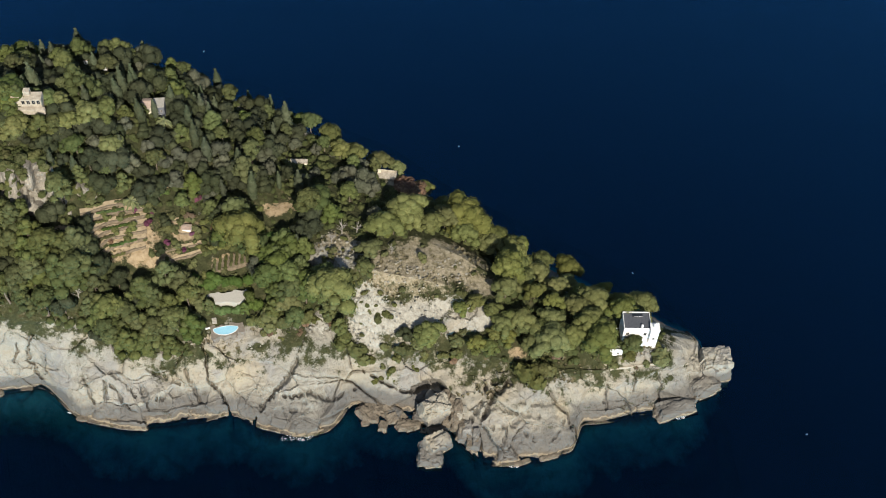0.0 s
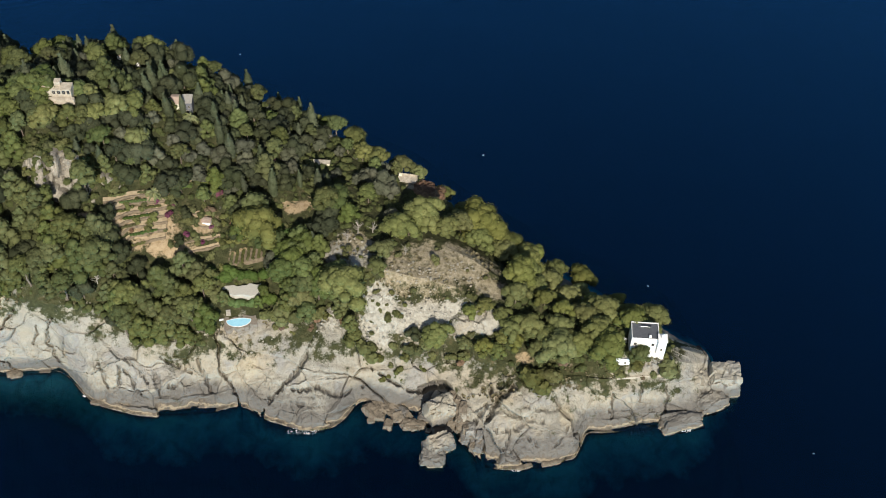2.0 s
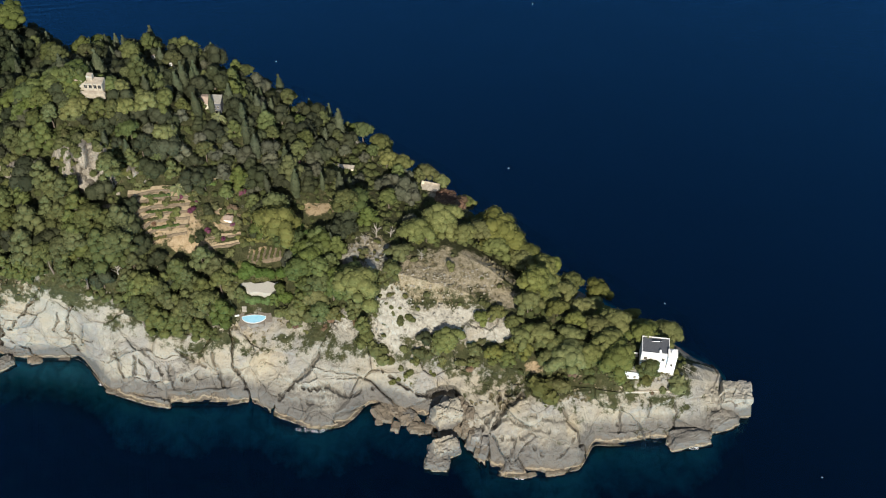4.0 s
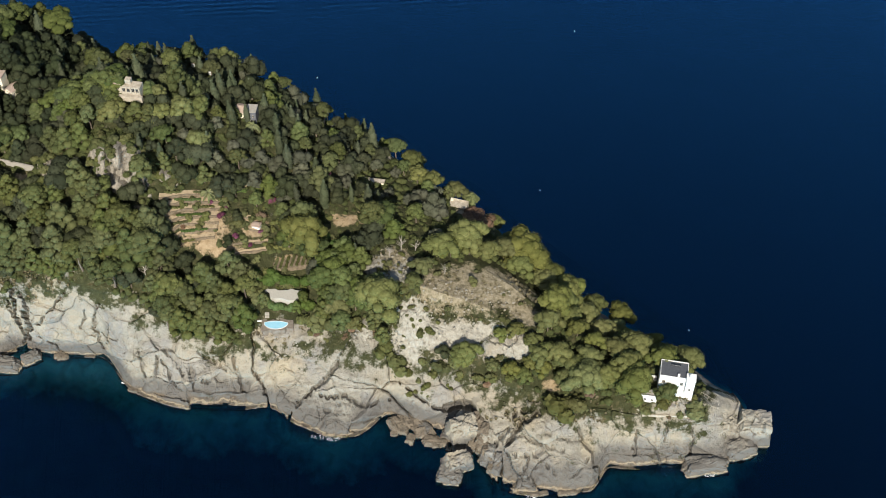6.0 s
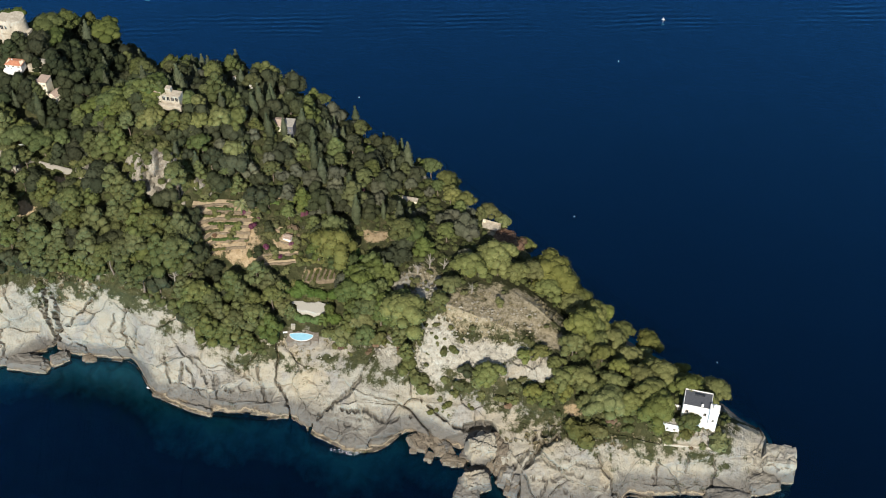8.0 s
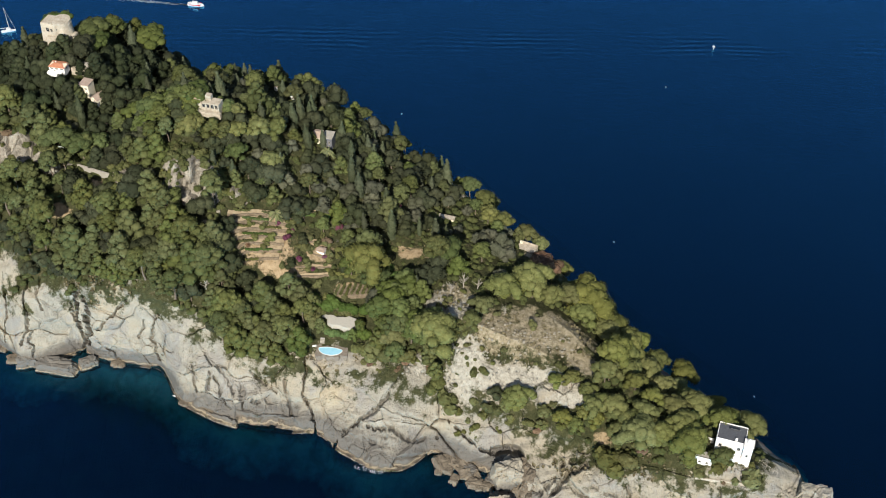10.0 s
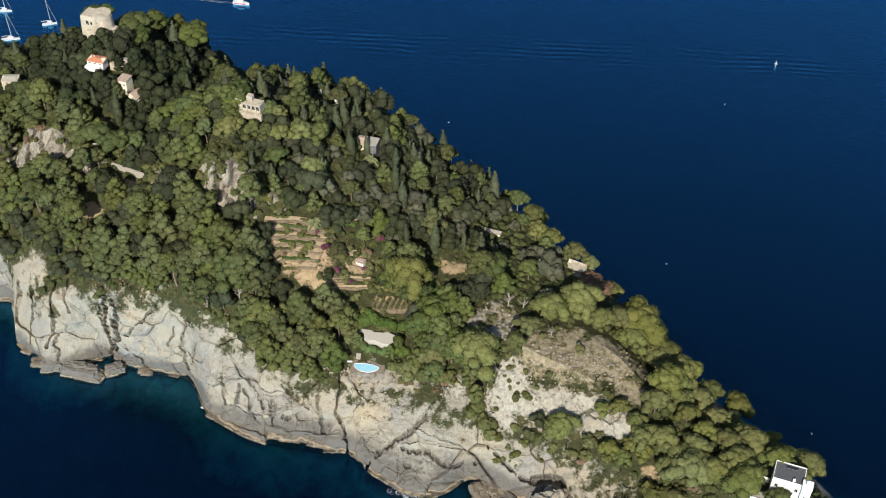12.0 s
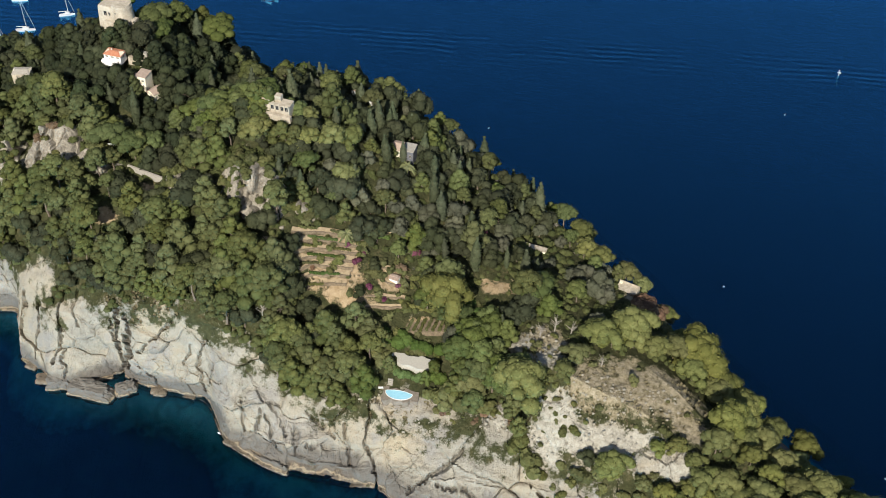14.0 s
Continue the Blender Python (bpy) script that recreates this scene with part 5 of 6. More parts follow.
def small_buildings():
    b = thing("stone_building", (-243, 108, 60), "stone building with a grey rounded roof at the wood's edge", "house", turn=10)
    b.scale = (0.6, 0.6, 0.6)
    box_part("wall", b, M_STONE, -6, 6, -4, 4, -3, 5, "", 0.1)
    pitched_roof(b, M_PAVING, -6, 6, -4, 4, 5, 1.6, 0.3, "grey stone roof", 2.0)
    window(b, -2.5, -4.02, 2.0, 1.0, 1.4), window(b, 2.5, -4.02, 2.0, 1.0, 1.4)
    c = thing("flat_roofed_lodge", (-23.5, 73.5, float(height(-23.5, 73.5)) - 3.0), "long low lodge with a pale flat roof", "house", turn=-12)
    c.scale = (0.75, 0.6, 1.0)
    box_part("wall", c, M_CREAM, -6.5, 6, -1.8, 1.8, -3, 4.2, "", 0.05)
    box_part("roof", c, M_STONE, -6.8, 6.3, -2.1, 2.1, 4.22, 4.5, "weathered pale flat roof", 0.04)
    window(c, -3, -1.82, 1.6, 1.2, 1.3), window(c, 2, -1.82, 1.6, 1.2, 1.3)
    d = thing("cliff_terrace", (14, 63, 18.8), "paved terrace with a pale parapet at the far cliff edge", "terrace", turn=-20)
    d.scale = (0.75, 0.7, 0.7)
    box_part("floor", d, M_STONE, -5.5, 5.5, -3, 3, -3, 6.0, "pale paving", 0.05)
    box_part("parapet", d, M_STONE, -5.6, 5.6, 3.02, 3.5, -1, 7.1, "", 0.06)
    box_part("shelter", d, M_CREAM, -5.2, -3.6, 1.4, 2.8, 6.02, 7.6, "small pale shelter", 0.05)
    for x, y, s in ((-191, 68, 1.0), (-187, 65, 0.8)):
        e = thing("garden_tent", (x, y, float(height(x, y))), "white and blue garden tent under pines", "tent")
        box_part("canopy", e, M_WHITE if s == 1 else M_BLUE, -1.8 * s, 1.8 * s, -1.5 * s, 1.5 * s, 2.4, 3.3, "", 0.05, 0.7)
        for i, j in ((-1, -1), (1, -1), (1, 1), (-1, 1)):
            box_part("pole", e, M_FRAME, i * 1.6 * s - 0.05, i * 1.6 * s + 0.05, j * 1.3 * s - 0.05, j * 1.3 * s + 0.05, -0.6, 2.42, "", 0.0)
    hut = thing("garden_hut", (-73.5, 39, float(height(-73.5, 39)) - 0.2), "tiny white garden hut beside the terraces", "hut", turn=-15)
    box_part("wall", hut, M_WHITE, -1.7, 1.7, -1.2, 1.2, -1, 2.2, "", 0.05)
    pitched_roof(hut, M_PINK, -1.7, 1.7, -1.2, 1.2, 2.2, 0.6, 0.25)
    p = thing("path_wall", (-173, 59.5, float(height(-173, 59.5)) + 0.2), "pale masonry wall along a path across the slope", "wall", turn=-18)
    box_part("stonework", p, M_PAVING, -9.5, 9.5, -0.5, 0.5, -2, 2.4, "", 0.1)
    q = thing("retaining_wall", (-150, 46, 57), "short pale retaining wall in the wood", "wall", turn=5)
    box_part("stonework", q, M_PAVING, -3, 3, -0.5, 0.5, -2, 3.2, "", 0.1)
    for x, y, w, hgt in ((-112, 121, 4, 3), (-104, 116, 3, 4), (-97, 118, 5, 3)):
        s = thing("hilltop_house", (x, y, float(height(x, y)) + 5), "white walls of a house among hilltop cypresses", "house", turn=-10)
        s.scale = (0.5, 0.6, 0.7)
        box_part("wall", s, M_WHITE, -w / 2, w / 2, -1.5, 1.5, -8, hgt, "", 0.05)
        box_part("roof", s, M_PINK, -w / 2 - 0.2, w / 2 + 0.2, -1.7, 1.7, hgt, hgt + 0.3, "", 0.03)
        window(s, 0, -1.52, hgt - 2, 0.9, 1.3)


point_house(), castle(), red_house(), yellow_house(), villa(), hill_house(), small_buildings()


# ---- terraces, garden and pool ----
M_SOIL = plain("tan_terrace_soil", (0.27, 0.20, 0.12), (0.48, 0.385, 0.25), 0.5, 0.95, 0.1)
M_DRYWALL = plain("dry_stone_wall", (0.09, 0.07, 0.048), (0.27, 0.215, 0.145), 0.9, 0.95, 0.2)
M_GRAVEL = plain("pale_gravel", (0.34, 0.325, 0.28), (0.49, 0.47, 0.41), 2.0, 0.95, 0.05)
M_RIM = plain("white_pool_rim", (0.66, 0.66, 0.64), (0.76, 0.76, 0.74), 2.0, 0.6)
M_POOL = plain("pool_lining", (0.24, 0.52, 0.66), (0.34, 0.62, 0.74), 0.4, 0.4)
M_DECK = plain("grey_rock_paving", (0.14, 0.115, 0.09), (0.25, 0.22, 0.18), 0.6, 0.95, 0.08)


def terrace(line, label, deep=1.7):
    """One terrace along a line of the plan: a dry-stone wall and a bed of soil behind it."""
    pts = []
    for (x0, y0), (x1, y1) in zip(line, line[1:]):
        n = max(2, int((x1 - x0) / 1.2))
        pts += [(x0 + (x1 - x0) * k / n, y0 + (y1 - y0) * k / n) for k in range(n)]
    pts.append(line[-1])
    base = float(height(*line[0]))
    o = Vector((line[0][0], line[0][1], base))
    t = thing("terrace", o, label, "terrace", "garden terraces")
    wall, bed, wf, bf = [], [], [], []
    for i, (x, y) in enumerate(pts):
        j = 0.22 * noise.noise(Vector((x * 0.7, y * 0.7, 0)))
        y += 0.8 * noise.noise(Vector((x * 0.15, y * 0.1, 5)))
        z = float(height(x, y))
        wall += [Vector((x, y - 0.25, z - 1.5)) - o, Vector((x, y + j, z + 1.15 + j)) - o, Vector((x, y + 0.5 + j, z + 1.15 + j)) - o, Vector((x, y + 0.5, z - 1.5)) - o]
        bed += [Vector((x, y + 0.45, z + 1.0)) - o, Vector((x, y + deep, z + 1.2 + 0.4 * j)) - o, Vector((x, y + deep + 0.3, z - 1)) - o]
        if i:
            a, b = 4 * (i - 1), 4 * i
            wf += [(a + k, b + k, b + (k + 1) % 4, a + (k + 1) % 4) for k in range(4)]
            a, b = 3 * (i - 1), 3 * i
            bf += [(a, b, b + 1, a + 1), (a + 1, b + 1, b + 2, a + 2)]
    n = 4 * (len(pts) - 1)
    wf += [(3, 2, 1, 0), (n, n + 1, n + 2, n + 3)]
    part("dry_stone_wall", mesh_of("dry_stone_wall", wall, wf, M_DRYWALL), None, t)
    part("soil_bed", mesh_of("soil_bed", bed, bf, M_SOIL), None, t, "tan soil with dry grass")


for k in range(7):
    # Seven terraces step down the slope about three metres apart.
    terrace([(-112.5 + 1.1 * k, 41 - 2.9 * k), (-101, 45.5 - 3.0 * k), (-86.5 - 0.6 * k, 49.5 - 3.1 * k)], "curved garden terrace of tan soil held by a dry-stone wall", 2.7)
for line in ([(-84, 29), (-76, 31), (-67, 33)], [(-84, 25), (-76, 27), (-68, 29)], [(-82, 37), (-76, 37), (-69, 37)], [(-88, 53), (-83, 54), (-78, 56)], [(-79, 42), (-74, 43), (-70, 44)]):
    terrace(line, "short planted terrace with a low stone wall")


def strip(name, label, outline, top, depth, material, category, kind=""):
    """A flat-topped slab with an uneven outline."""
    bm = bmesh.new()
    lo, hi = [], []
    for x, y in outline:
        lo.append(bm.verts.new((x, y, top - depth)))
        hi.append(bm.verts.new((x, y, top)))
    n = len(outline)
    bm.faces.new(hi)
    bm.faces.new(lo[::-1])
    for i in range(n):
        bm.faces.new((lo[i], lo[(i + 1) % n], hi[(i + 1) % n], hi[i]))
    bmesh.ops.recalc_face_normals(bm, faces=bm.faces[:])
    me = bpy.data.meshes.new(name)
    bm.to_mesh(me)
    bm.free()
    me.materials.append(material)
    return tagged(new(name, me), label, category, kind=kind)


def wobble(pts, amp, seed, step=1.0):
    out = []
    for i, a in enumerate(pts):
        a, b = Vector((*a, 0)), Vector((*pts[(i + 1) % len(pts)], 0))
        n = max(1, int((b - a).length / step))
        for k in range(n):
            p = a.lerp(b, k / n)
            out.append((p.x + amp * noise.noise(p * 0.35 + Vector((seed, 0, 0))), p.y + amp * noise.noise(p * 0.35 + Vector((0, seed, 5)))))
    return out


strip("gravel_yard", "pale gravel yard below the hedge", wobble([(-72, 13.6), (-66, 12.2), (-60, 11.8), (-53.5, 11.6), (-52.5, 8.4), (-60, 6.6), (-67, 8.2)], 1.6, 2, 0.5), 27.0, 6, M_GRAVEL, "yard")
strip("vegetable_bed", "brown tilled plot with rows of plants", wobble([(-67, 26.5), (-54, 28), (-51, 22.5), (-65.5, 20.5)], 1.0, 6, 0.6), 30.3, 4, M_DRYWALL, "garden bed")
strip("pool_deck", "dark grey rock paving round the swimming pool", wobble([(-71, -0.4), (-65, 0.4), (-58.5, -0.6), (-58, -3.6), (-61, -5.6), (-68, -5.6), (-71, -3.6)], 2.2, 9, 0.5), 21.8, 8, M_DECK, "paving")


def pool():
    p = thing("swimming_pool", (-64.6, -2.3, 21.9), "half-moon swimming pool with bright blue water and white rim", "swimming pool", turn=-3)
    p.scale = (0.9, 0.85, 1)
    outline = [(-5.3, 0.9), (-2.5, 1.5), (0, 1.7), (2.5, 1.5), (5.2, 0.8)] + [(5.4 * math.cos(a), 0.6 - 3.6 * math.sin(a)) for a in np.linspace(0.1, math.pi - 0.1, 15)]
    n = len(outline)
    rim, rf = [], []
    for x, y in outline:
        r = 1 + 0.22 / max(0.1, math.hypot(x, y + 0.6))
        rim += [(x, y, -0.4), (x, y, 0.16), (x * r, (y + 0.6) * r - 0.6, 0.16), (x * r, (y + 0.6) * r - 0.6, -0.8)]
    for i in range(n):
        a, b = 4 * i, 4 * ((i + 1) % n)
        rf += [(a + k, a + k + 1, b + k + 1, b + k) for k in range(3)]
    part("rim", mesh_of("rim", rim, rf, M_RIM), None, p, "white rim")
    part("water", mesh_of("water", [(x, y, 0.06) for x, y in outline], [tuple(range(n))], M_POOL), None, p, "bright pale blue water")
    s = thing("sun_shelf", (-71.5, -0.6, 21.86), "white stone bench beside the swimming pool", "bench", turn=10)
    box_part("seat", s, M_RIM, -0.9, 0.9, -0.3, 0.3, 0, 0.5, "", 0.05)
    st = thing("garden_steps", (-68.5, 1.2, 21.86), "pale stone steps up from the swimming pool", "steps")
    for i in range(4):
        box_part("step", st, M_PAVING, -0.9, 0.9, 0.5 * i, 0.5 * i + 0.5, -0.5, 0.35 * (i + 1), "", 0.03)


pool()


def hedge(points, width, high, material, label, seed, count=60, base=None, lift=0.0):
    """A clipped or loose row of greenery along a line."""
    rnd = random.Random(seed)
    clumps = []
    for (x0, y0), (x1, y1) in zip(points, points[1:]):
        n = max(2, int(math.hypot(x1 - x0, y1 - y0) / (width * 0.45)))
        for i in range(n):
            u = i / n
            x, y = x0 + (x1 - x0) * u + rnd.uniform(-0.3, 0.3) * width, y0 + (y1 - y0) * u + rnd.uniform(-0.3, 0.3) * width
            clumps.append((x, y, (float(height(x, y)) if base is None else base) + lift + high * rnd.uniform(0.25, 0.5), width * rnd.uniform(0.45, 0.65), 0.85))
    ob = new("hedge", mesh_of("hedge", *leaf_cloud(rnd, clumps, count * len(clumps), 0.42), material))
    return tagged(ob, label, "hedge")


hedge([(-77, 18.5), (-66, 17.5), (-51, 15)], 5.4, 4.0, M_LAWN, "bright green hedge above the gravel yard", 1, 70)
hedge([(-58, 5), (-52, 6), (-47, 3)], 3.2, 3.0, M_LAWN, "green hedge behind the swimming pool", 2, 60)
hedge([(-71, 7.5), (-67, 6.3), (-61, 4.3), (-54, 4.8)], 2.8, 4.2, M_LAWN, "green hedge between gravel yard and pool", 8, 60)
hedge([(-78, 13), (-73, 9), (-75, 4)], 3.2, 3.0, M_SHRUB, "loose evergreen scrub beside the pool garden", 9, 60)
hedge([(-60, 41), (-52, 39), (-44, 35), (-36, 29), (-31, 24)], 4.2, 3.6, M_LAWN, "green climbing plants beside the garden plot", 3, 60)
hedge([(-90, 50), (-84, 53), (-78, 55)], 1.8, 1.6, M_LAWN, "low green hedge beside the palm", 4, 50)
hedge([(-70, 31.5), (-60, 31), (-52, 31)], 1.6, 1.4, M_SHRUB, "loose green border above the plot", 5, 50)
for i in range(7):
    x = -65.5 + i * 2.3
    hedge([(x, 20.8 + i * 0.35), (x + 1.2, 27.4 + i * 0.3)], 0.8, 0.9, M_SHRUB, "row of vegetable plants in tilled soil", 20 + i, 20, 30.2)
for k in range(7):
    # Grass grows in broken strips along the outer edge of the beds.
    for x0, x1 in (((-110, -103), (-99, -91)), ((-106, -95),), ((-109, -101), (-97, -90)), ((-105, -93),), ((-107, -100),), ((-103, -92),), ((-104, -97),))[k]:
        line = [(x, 41 - 2.9 * k + (x + 112.5 - 1.1 * k) * 0.33 + 2.3) for x in np.arange(x0, x1, 2.0)]
        hedge(line, 0.75, 0.7, M_LAWN if k % 2 else M_SHRUB, "strip of grass and herbs on a terrace", 40 + 3 * k, 22, None, 0.6)

r5 = random.Random(77)
for x, y, s in ((-82, 32.5, 0.85), (-68, 52, 1.15), (-88, 40, 0.95), (-92, 45, 0.8), (-76, 30, 0.7), (-72, 37, 0.7), (-44, 70, 1.0), (-86, 44, 0.7)):
    K["bloom"].put(r5, x, y, float(height(x, y)) + 0.6, s)
for x, y, s in ((-58, 47, 1.3), (-72, 44, 1.2), (-62, 40, 1.0), (24, 58, 1.3), (27, 54, 1.2), (21, 55, 1.2), (23, 51, 1.0), (18, 58, 1.0), (25, 62, 1.0), (-128, 62, 1.2), (20, 55, 2.2), (22, 52, 2.0), (24, 55, 2.3), (18, 52, 1.8), (26, 57, 1.9), (21, 58, 2.0)):
    K["rust"].put(r5, x, y, float(height(x, y)), s)
for x, y, s in ((-85, 31, 1.1), (-104, 42, 0.8), (-100, 45, 0.8), (-82, 39, 1.6), (-79, 44, 1.6), (-70, 52, 1.6), (-87, 48, 1.1), (-62, 35, 1.8), (-118, 32, 2.2), (-113, 24, 2.6), (-110, 27, 2.0), (-108, 46, 1.2),
                (103, -49.5, 3.4), (49, -47, 3.2), (55, -45, 2.6), (84, -47.5, 1.6), (97, -50, 1.3), (-15, -22, 2.6), (-20, -16, 2.4), (-11, -25, 1.6), (-4, -22, 1.5), (3, -25, 1.9), (8, -24, 1.6), (-33, -4, 2.2), (-41, -5, 2.4), (-47, -3, 2.4), (-51, -2, 2.2), (91.5, -46.5, 2.2)):
    K["shrub"].put(r5, x, y, float(height(x, y)) - 0.2, s)


K["grove"].put(r5, 92.0, -44.2, 17.0, 0.92)


for _ in range(64):
    cx, cy, rx, ry = r5.choice(((-36, 38, 11, 8), (-74, 37, 10, 9), (-74, 37, 10, 9), (-46, 30, 6, 8), (-62, 17, 14, 5), (-72, 17, 5, 10), (-52, 20, 6, 10)))
    a, d = r5.uniform(0, 6.283), math.sqrt(r5.random())
    x, y = cx + rx * d * math.cos(a), cy + ry * d * math.sin(a)
    K["shrub"].put(r5, x, y, float(height(x, y)) - 0.2, r5.uniform(0.4, 1.3))


def palm(x, y, trunk, seed):
    rnd = random.Random(seed)
    p = thing("palm_tree", (x, y, float(height(x, y))), "date palm with a round head of arching fronds", "tree", "palms")
    verts, faces = [], []
    limb(verts, faces, (0, 0, -1), (0, 0, trunk), 0.38, 0.3, 8)
    part("trunk", mesh_of("trunk", verts, faces, M_BARK), None, p)
    for i in range(46):
        a, up = rnd.uniform(0, 6.283), rnd.uniform(-0.35, 1.25)
        way = Vector((math.cos(a), math.sin(a), 0))
        side = Vector((-math.sin(a), math.cos(a), 0))
        verts, faces, pts = [], [], []
        for k in range(6):
            u = k / 5
            pts.append(way * (3.6 * u * math.cos(up * (1 - 0.3 * u))) + Vector((0, 0, trunk + 3.2 * u * math.sin(up) - 2.2 * u * u)))
        for k in range(5):
            for s in (-1, 1):
                base = len(verts)
                w = 0.55 * (1 - 0.6 * k / 5)
                verts += [pts[k], pts[k + 1], pts[k + 1] + side * s * w + Vector((0, 0, -0.2)), pts[k] + side * s * w * 1.05 + Vector((0, 0, -0.2))]
                faces.append((base, base + 1, base + 2, base + 3))
        part("frond", mesh_of("frond", verts, faces, M_PALM), None, p)


palm(-93, 47, 4.2, 1), palm(-76, 83, 5.0, 2)


def dead_tree(x, y, high, seed):
    rnd = random.Random(seed)
    d = thing("dead_tree", (x, y, float(height(x, y))), "bare grey dead pine with spreading branches", "tree", "dead trees")
    verts, faces = [], []
    limb(verts, faces, (0, 0, -1), (0.3, 0.2, high * 0.6), 0.26, 0.16, 6)
    part("trunk", mesh_of("trunk", verts, faces, M_DEAD), None, d)
    for i in range(16):
        verts, faces = [], []
        a, u = rnd.uniform(0, 6.283), rnd.uniform(0.3, 1)
        root = Vector((0.3 * u, 0.2 * u, high * 0.6 * u))
        tip = root + Vector((math.cos(a), math.sin(a), rnd.uniform(0.4, 1.3))) * high * rnd.uniform(0.2, 0.38)
        limb(verts, faces, root, tip, 0.11, 0.04, 4)
        part("branch", mesh_of("branch", verts, faces, M_DEAD), None, d)


for i, (x, y, h) in enumerate(((-12, 27, 7), (-6, 26, 7), (-17, 23, 6), (6, 13, 6), (36, 26, 7), (-96, 12, 6), (-118, 14, 7))):
    dead_tree(x, y, h, i)


# ---- boats ----
M_HULL = plain("white_hull", (0.50, 0.51, 0.52), (0.64, 0.64, 0.64), 2.0, 0.35)
M_RED = plain("red_paint", (0.45, 0.03, 0.03), (0.55, 0.05, 0.05), 2.0, 0.4)
M_FOAM = plain("white_foam", (0.55, 0.60, 0.63), (0.75, 0.78, 0.80), 0.8, 0.9, 0.1)
M_WAKE = plain("pale_wake_water", (0.12, 0.20, 0.30), (0.50, 0.56, 0.62), 0.35, 0.3, 0.1)


def hull_mesh(length, beam, free):
    verts, faces, n = [], [], 10
    for i in range(n + 1):
        u = i / n
        w = beam / 2 * math.sin(math.pi * min(1, 0.18 + 0.82 * u) ** 0.8) ** 0.7 if u < 1 else 0.02
        x = (u - 0.5) * length
        verts += [(x, -w, free), (x, -w * 0.7, -0.3), (x, w * 0.7, -0.3), (x, w, free)]
        if i:
            a, b = 4 * (i - 1), 4 * i
            faces += [(a + k, b + k, b + k + 1, a + k + 1) for k in range(3)] + [(a + 3, b + 3, b, a)]
    faces += [(0, 1, 2, 3), (4 * n, 4 * n + 3, 4 * n + 2, 4 * n + 1)]
    return mesh_of("hull", verts, faces, M_HULL)


def sailboat(x, y, turn, length=13.0, mast=17.0):
    b = thing("sailing_boat", (x, y, 0), "white sailing yacht with furled sails lying at anchor", "boat", "sailing boats", turn=turn)
    part("hull", hull_mesh(length, length * 0.22, 0.9), None, b)
    box_part("cabin", b, M_HULL, -length * 0.15, length * 0.2, -1.0, 1.0, 1.2, 1.9, "", 0.15, 0.2)
    for name, a, c, r in (("mast", (0.8, 0, 1), (0.8, 0, mast), 0.13), ("boom", (0.8, 0, 2.6), (-4.4, 0, 2.7), 0.16), ("stay", (0.8, 0, mast - 0.3), (length * 0.48, 0, 1.3), 0.07)):
        verts, faces = [], []
        limb(verts, faces, a, c, r, r * 0.8, 6)
        part(name, mesh_of(name, verts, faces, M_HULL), None, b)


for x, y, a, l in ((-303, 221, 15, 12), (-287, 238, 20, 9.5), (-317, 247, 10, 10), (-309, 205, 30, 8)):
    sailboat(x, y, a, l * 0.85, l * 1.7)


def motor_boat(x, y, turn):
    b = thing("motor_boat", (x, y, 0.2), "white and red motor boat under way with a wake", "boat", turn=turn)
    part("hull", hull_mesh(9.5, 3.0, 1.3), None, b)
    box_part("cabin", b, M_HULL, -2.2, 1.6, -1.0, 1.0, 1.3, 2.7, "", 0.15, 0.3)
    box_part("stripe", b, M_RED, -3.6, 3.0, -1.55, 1.55, 0.75, 1.1, "red band round the hull", 0.05)
    rnd = random.Random(4)
    verts, faces = [], []
    for _ in range(420):
        u = rnd.random() ** 1.6
        cx, cy, r = -4 - 58 * u, rnd.gauss(0, 0.2 + 0.8 * u), rnd.uniform(0.2, 0.7) * (1 - 0.55 * u)
        base = len(verts)
        verts += [(cx + 2.2 * r * math.cos(q * 1.0472), cy + 0.4 * r * math.sin(q * 1.0472), 0.04) for q in range(6)]
        faces.append(tuple(range(base, base + 6)))
    w = new("wake", mesh_of("wake", verts, faces, M_WAKE))
    w.matrix_basis = pose(x, y, 0, 0, 0, turn)
    tagged(w, "white foam wake behind the motor boat", "wake", kind="stuff")


motor_boat(-186, 272, -4)
for i, (x, y) in enumerate(((55, 93), (-55, 181), (85, 215), (112, 5), (155, -86))):
    b = thing("dinghy", (x, y, 0), "tiny white dinghy on open water", "boat", "dinghies", turn=40 * i)
    part("hull", hull_mesh(0.8 if i != 2 else 1.4, 0.35, 0.2), None, b)
sailboat(113, 252, 80, 1.2, 1.6)


# ---- foam where the sea breaks on the rocks ----
def foam(x, y, r, seed):
    rnd = random.Random(seed)
    verts, faces = [], []
    for _ in range(70):
        a, d = rnd.uniform(0, 6.283), math.sqrt(rnd.random())
        cx, cy, s = x + r * d * math.cos(a), y + 0.4 * r * d * math.sin(a), rnd.uniform(0.06, 0.2)
        base = len(verts)
        verts += [(cx + s * rnd.uniform(0.7, 1.6) * math.cos(k * 1.0472), cy + s * rnd.uniform(0.5, 1.0) * math.sin(k * 1.0472), 0.05 + 0.1 * rnd.random()) for k in range(6)]
        faces.append(tuple(range(base, base + 6)))
    tagged(new("foam", mesh_of("foam", verts, faces, M_FOAM)), "white foam where a swell breaks on the rocks", "foam", kind="stuff")


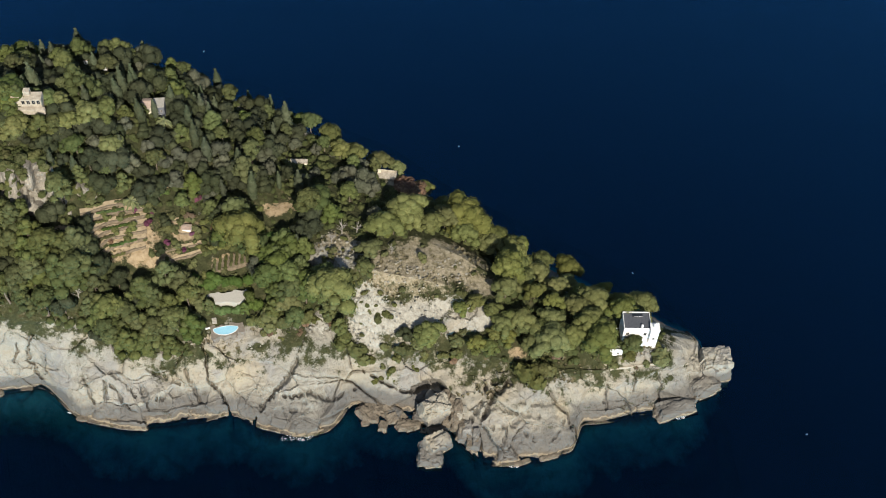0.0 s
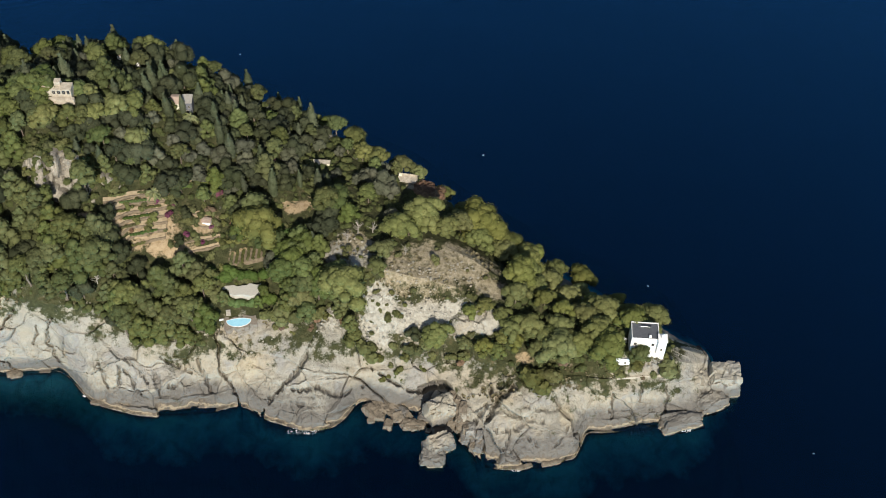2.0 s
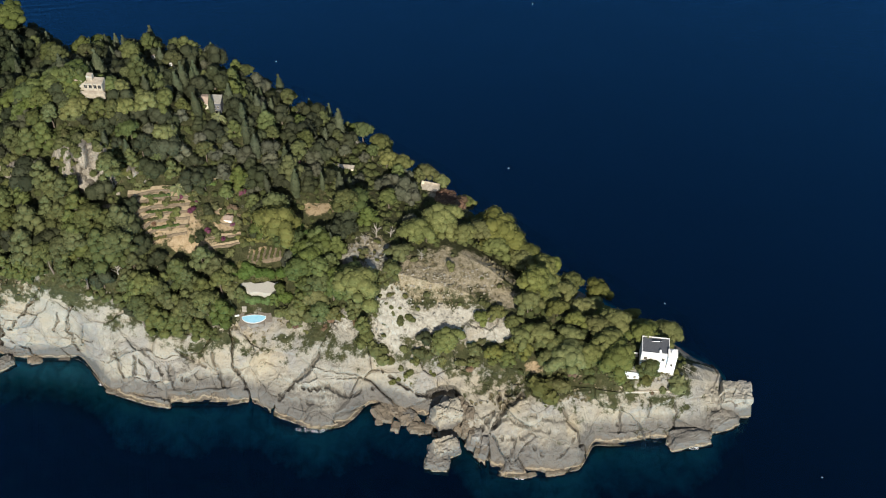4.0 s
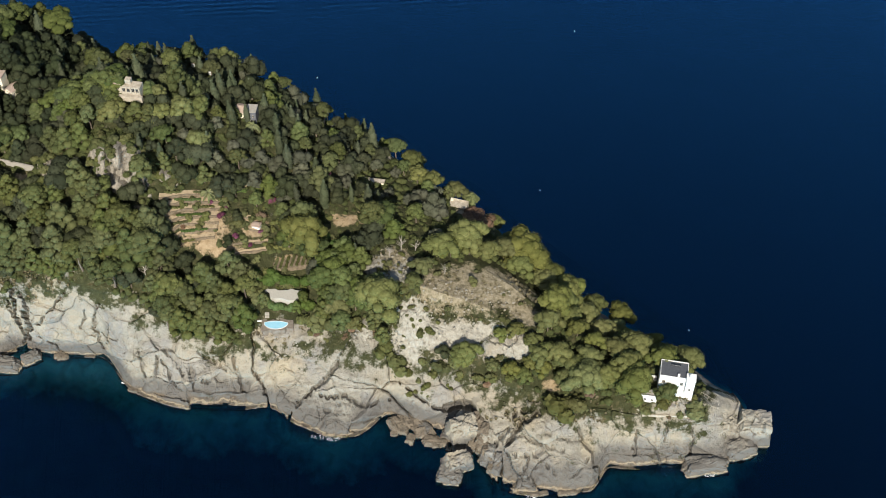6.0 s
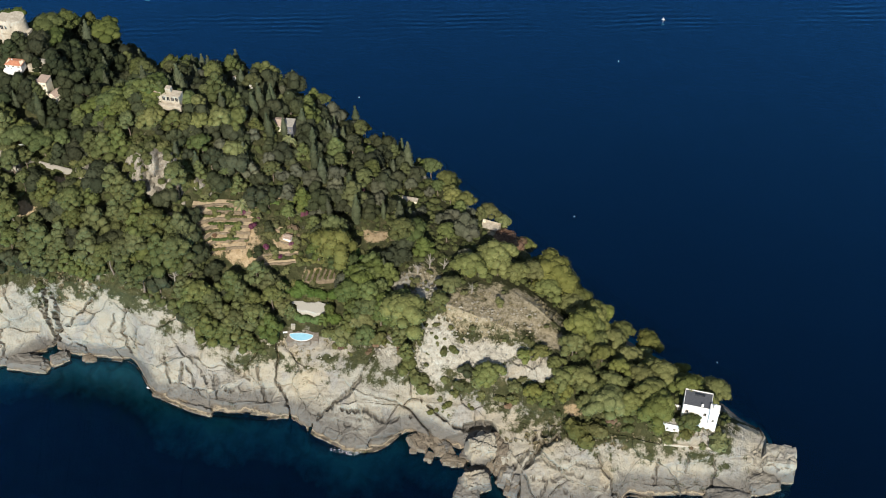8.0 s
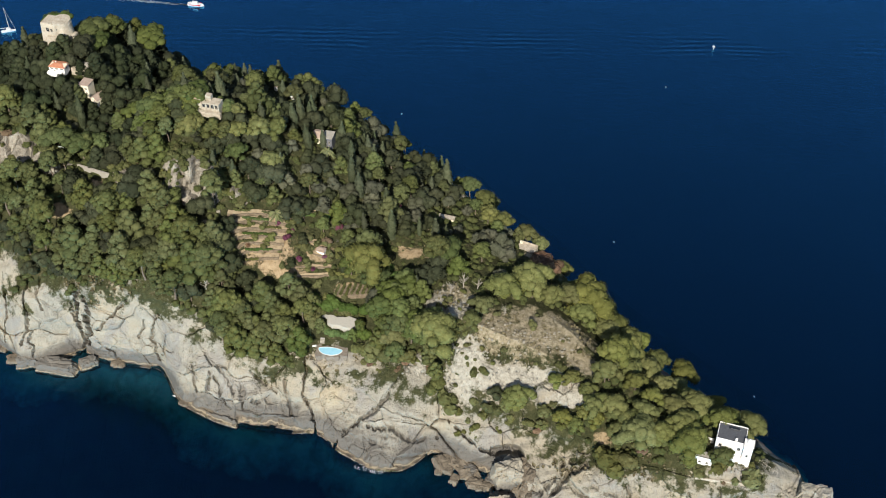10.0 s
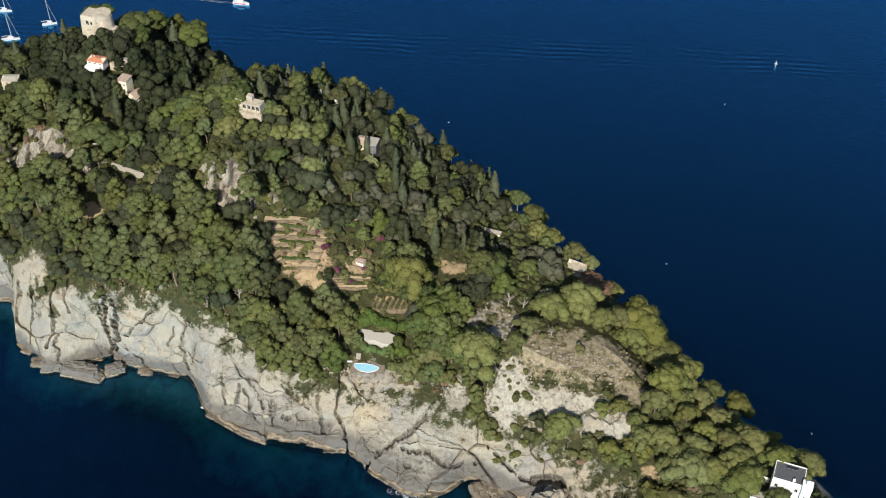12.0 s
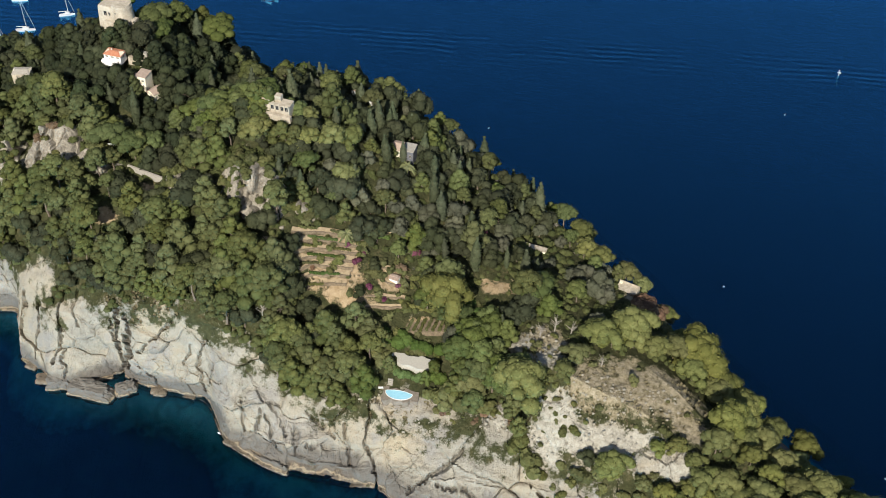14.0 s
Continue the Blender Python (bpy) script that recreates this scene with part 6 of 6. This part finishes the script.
for i, (x, y, r) in enumerate(((-46, -43.5, 4.5), (-41, -45, 3), (37, -74.5, 2.5), (-130, -14, 1.2), (108, -68, 2), (112, -65, 1.5), (-174, 3, 1.4))):
    foam(x, y, r, i)


# ---- tufts of dry grass and loose stones ----
def scatter(spots, seed):
    rnd = random.Random(seed)
    for cx, cy, rx, ry, n in spots:
        for _ in range(n):
            a, d = rnd.uniform(0, 6.283), math.sqrt(rnd.random())
            x, y = cx + rx * d * math.cos(a), cy + ry * d * math.sin(a)
            yield rnd, x, y, float(height(x, y))


def tufts():
    verts, faces = [], []
    for rnd, x, y, z in scatter([(19, 3, 28, 13, 150), (-14, 18, 10, 10, 40), (-96, 36, 17, 12, 160), (-34, 45, 10, 6, 60), (-55, -7, 30, 4, 120), (60, -46, 50, 5, 160), (-150, 14, 30, 4, 120)], 31):
        r = rnd.uniform(0.3, 0.8)
        for k in range(5):
            a = rnd.uniform(0, 6.283)
            base = len(verts)
            tip = Vector((x + r * math.cos(a), y + r * math.sin(a), z + 0.25 + 0.4 * r))
            side = Vector((-math.sin(a), math.cos(a), 0)) * r * 0.6
            root = Vector((x, y, z - 0.6))
            verts += [root - side, root + side, tip + side, tip - side]
            faces.append((base, base + 1, base + 2, base + 3))
    straw = foliage("dry_grass", (0.16, 0.145, 0.075), (0.27, 0.235, 0.13), (0.36, 0.32, 0.20), 0.4)
    tagged(new("dry_grass", mesh_of("dry_grass", verts, faces, straw)), "tufts of dry yellow grass on stony ground", "grass", kind="stuff")


def loose_stones():
    verts, faces = [], []
    for rnd, x, y, z in scatter([(14, -1, 22, 10, 110), (5, -16, 26, 6, 50), (-16, 15, 9, 10, 36), (-40, -12, 30, 4, 150), (95, -48, 16, 4, 60), (24, 63, 8, 6, 50), (-70, -6, 10, 4, 60), (-128, 55, 12, 8, 60)], 32):
        r = rnd.uniform(0.2, 0.75)
        base = len(verts)
        ring = [(x + r * rnd.uniform(0.7, 1.2) * math.cos(q * 1.257), y + r * rnd.uniform(0.6, 1.0) * math.sin(q * 1.257), z + 0.15 + rnd.uniform(0, 0.2)) for q in range(5)]
        verts += ring + [(x + 0.2 * r, y, z + 0.25 + r * rnd.uniform(0.6, 1.0)), (x, y, z - 0.8)]
        for q in range(5):
            faces += [(base + q, base + (q + 1) % 5, base + 5), (base + (q + 1) % 5, base + q, base + 6)]
    tagged(new("loose_stones", mesh_of("loose_stones", verts, faces, M_ROCK)), "loose pale stones scattered over the slope", "stones", kind="stuff")


tufts(), loose_stones()
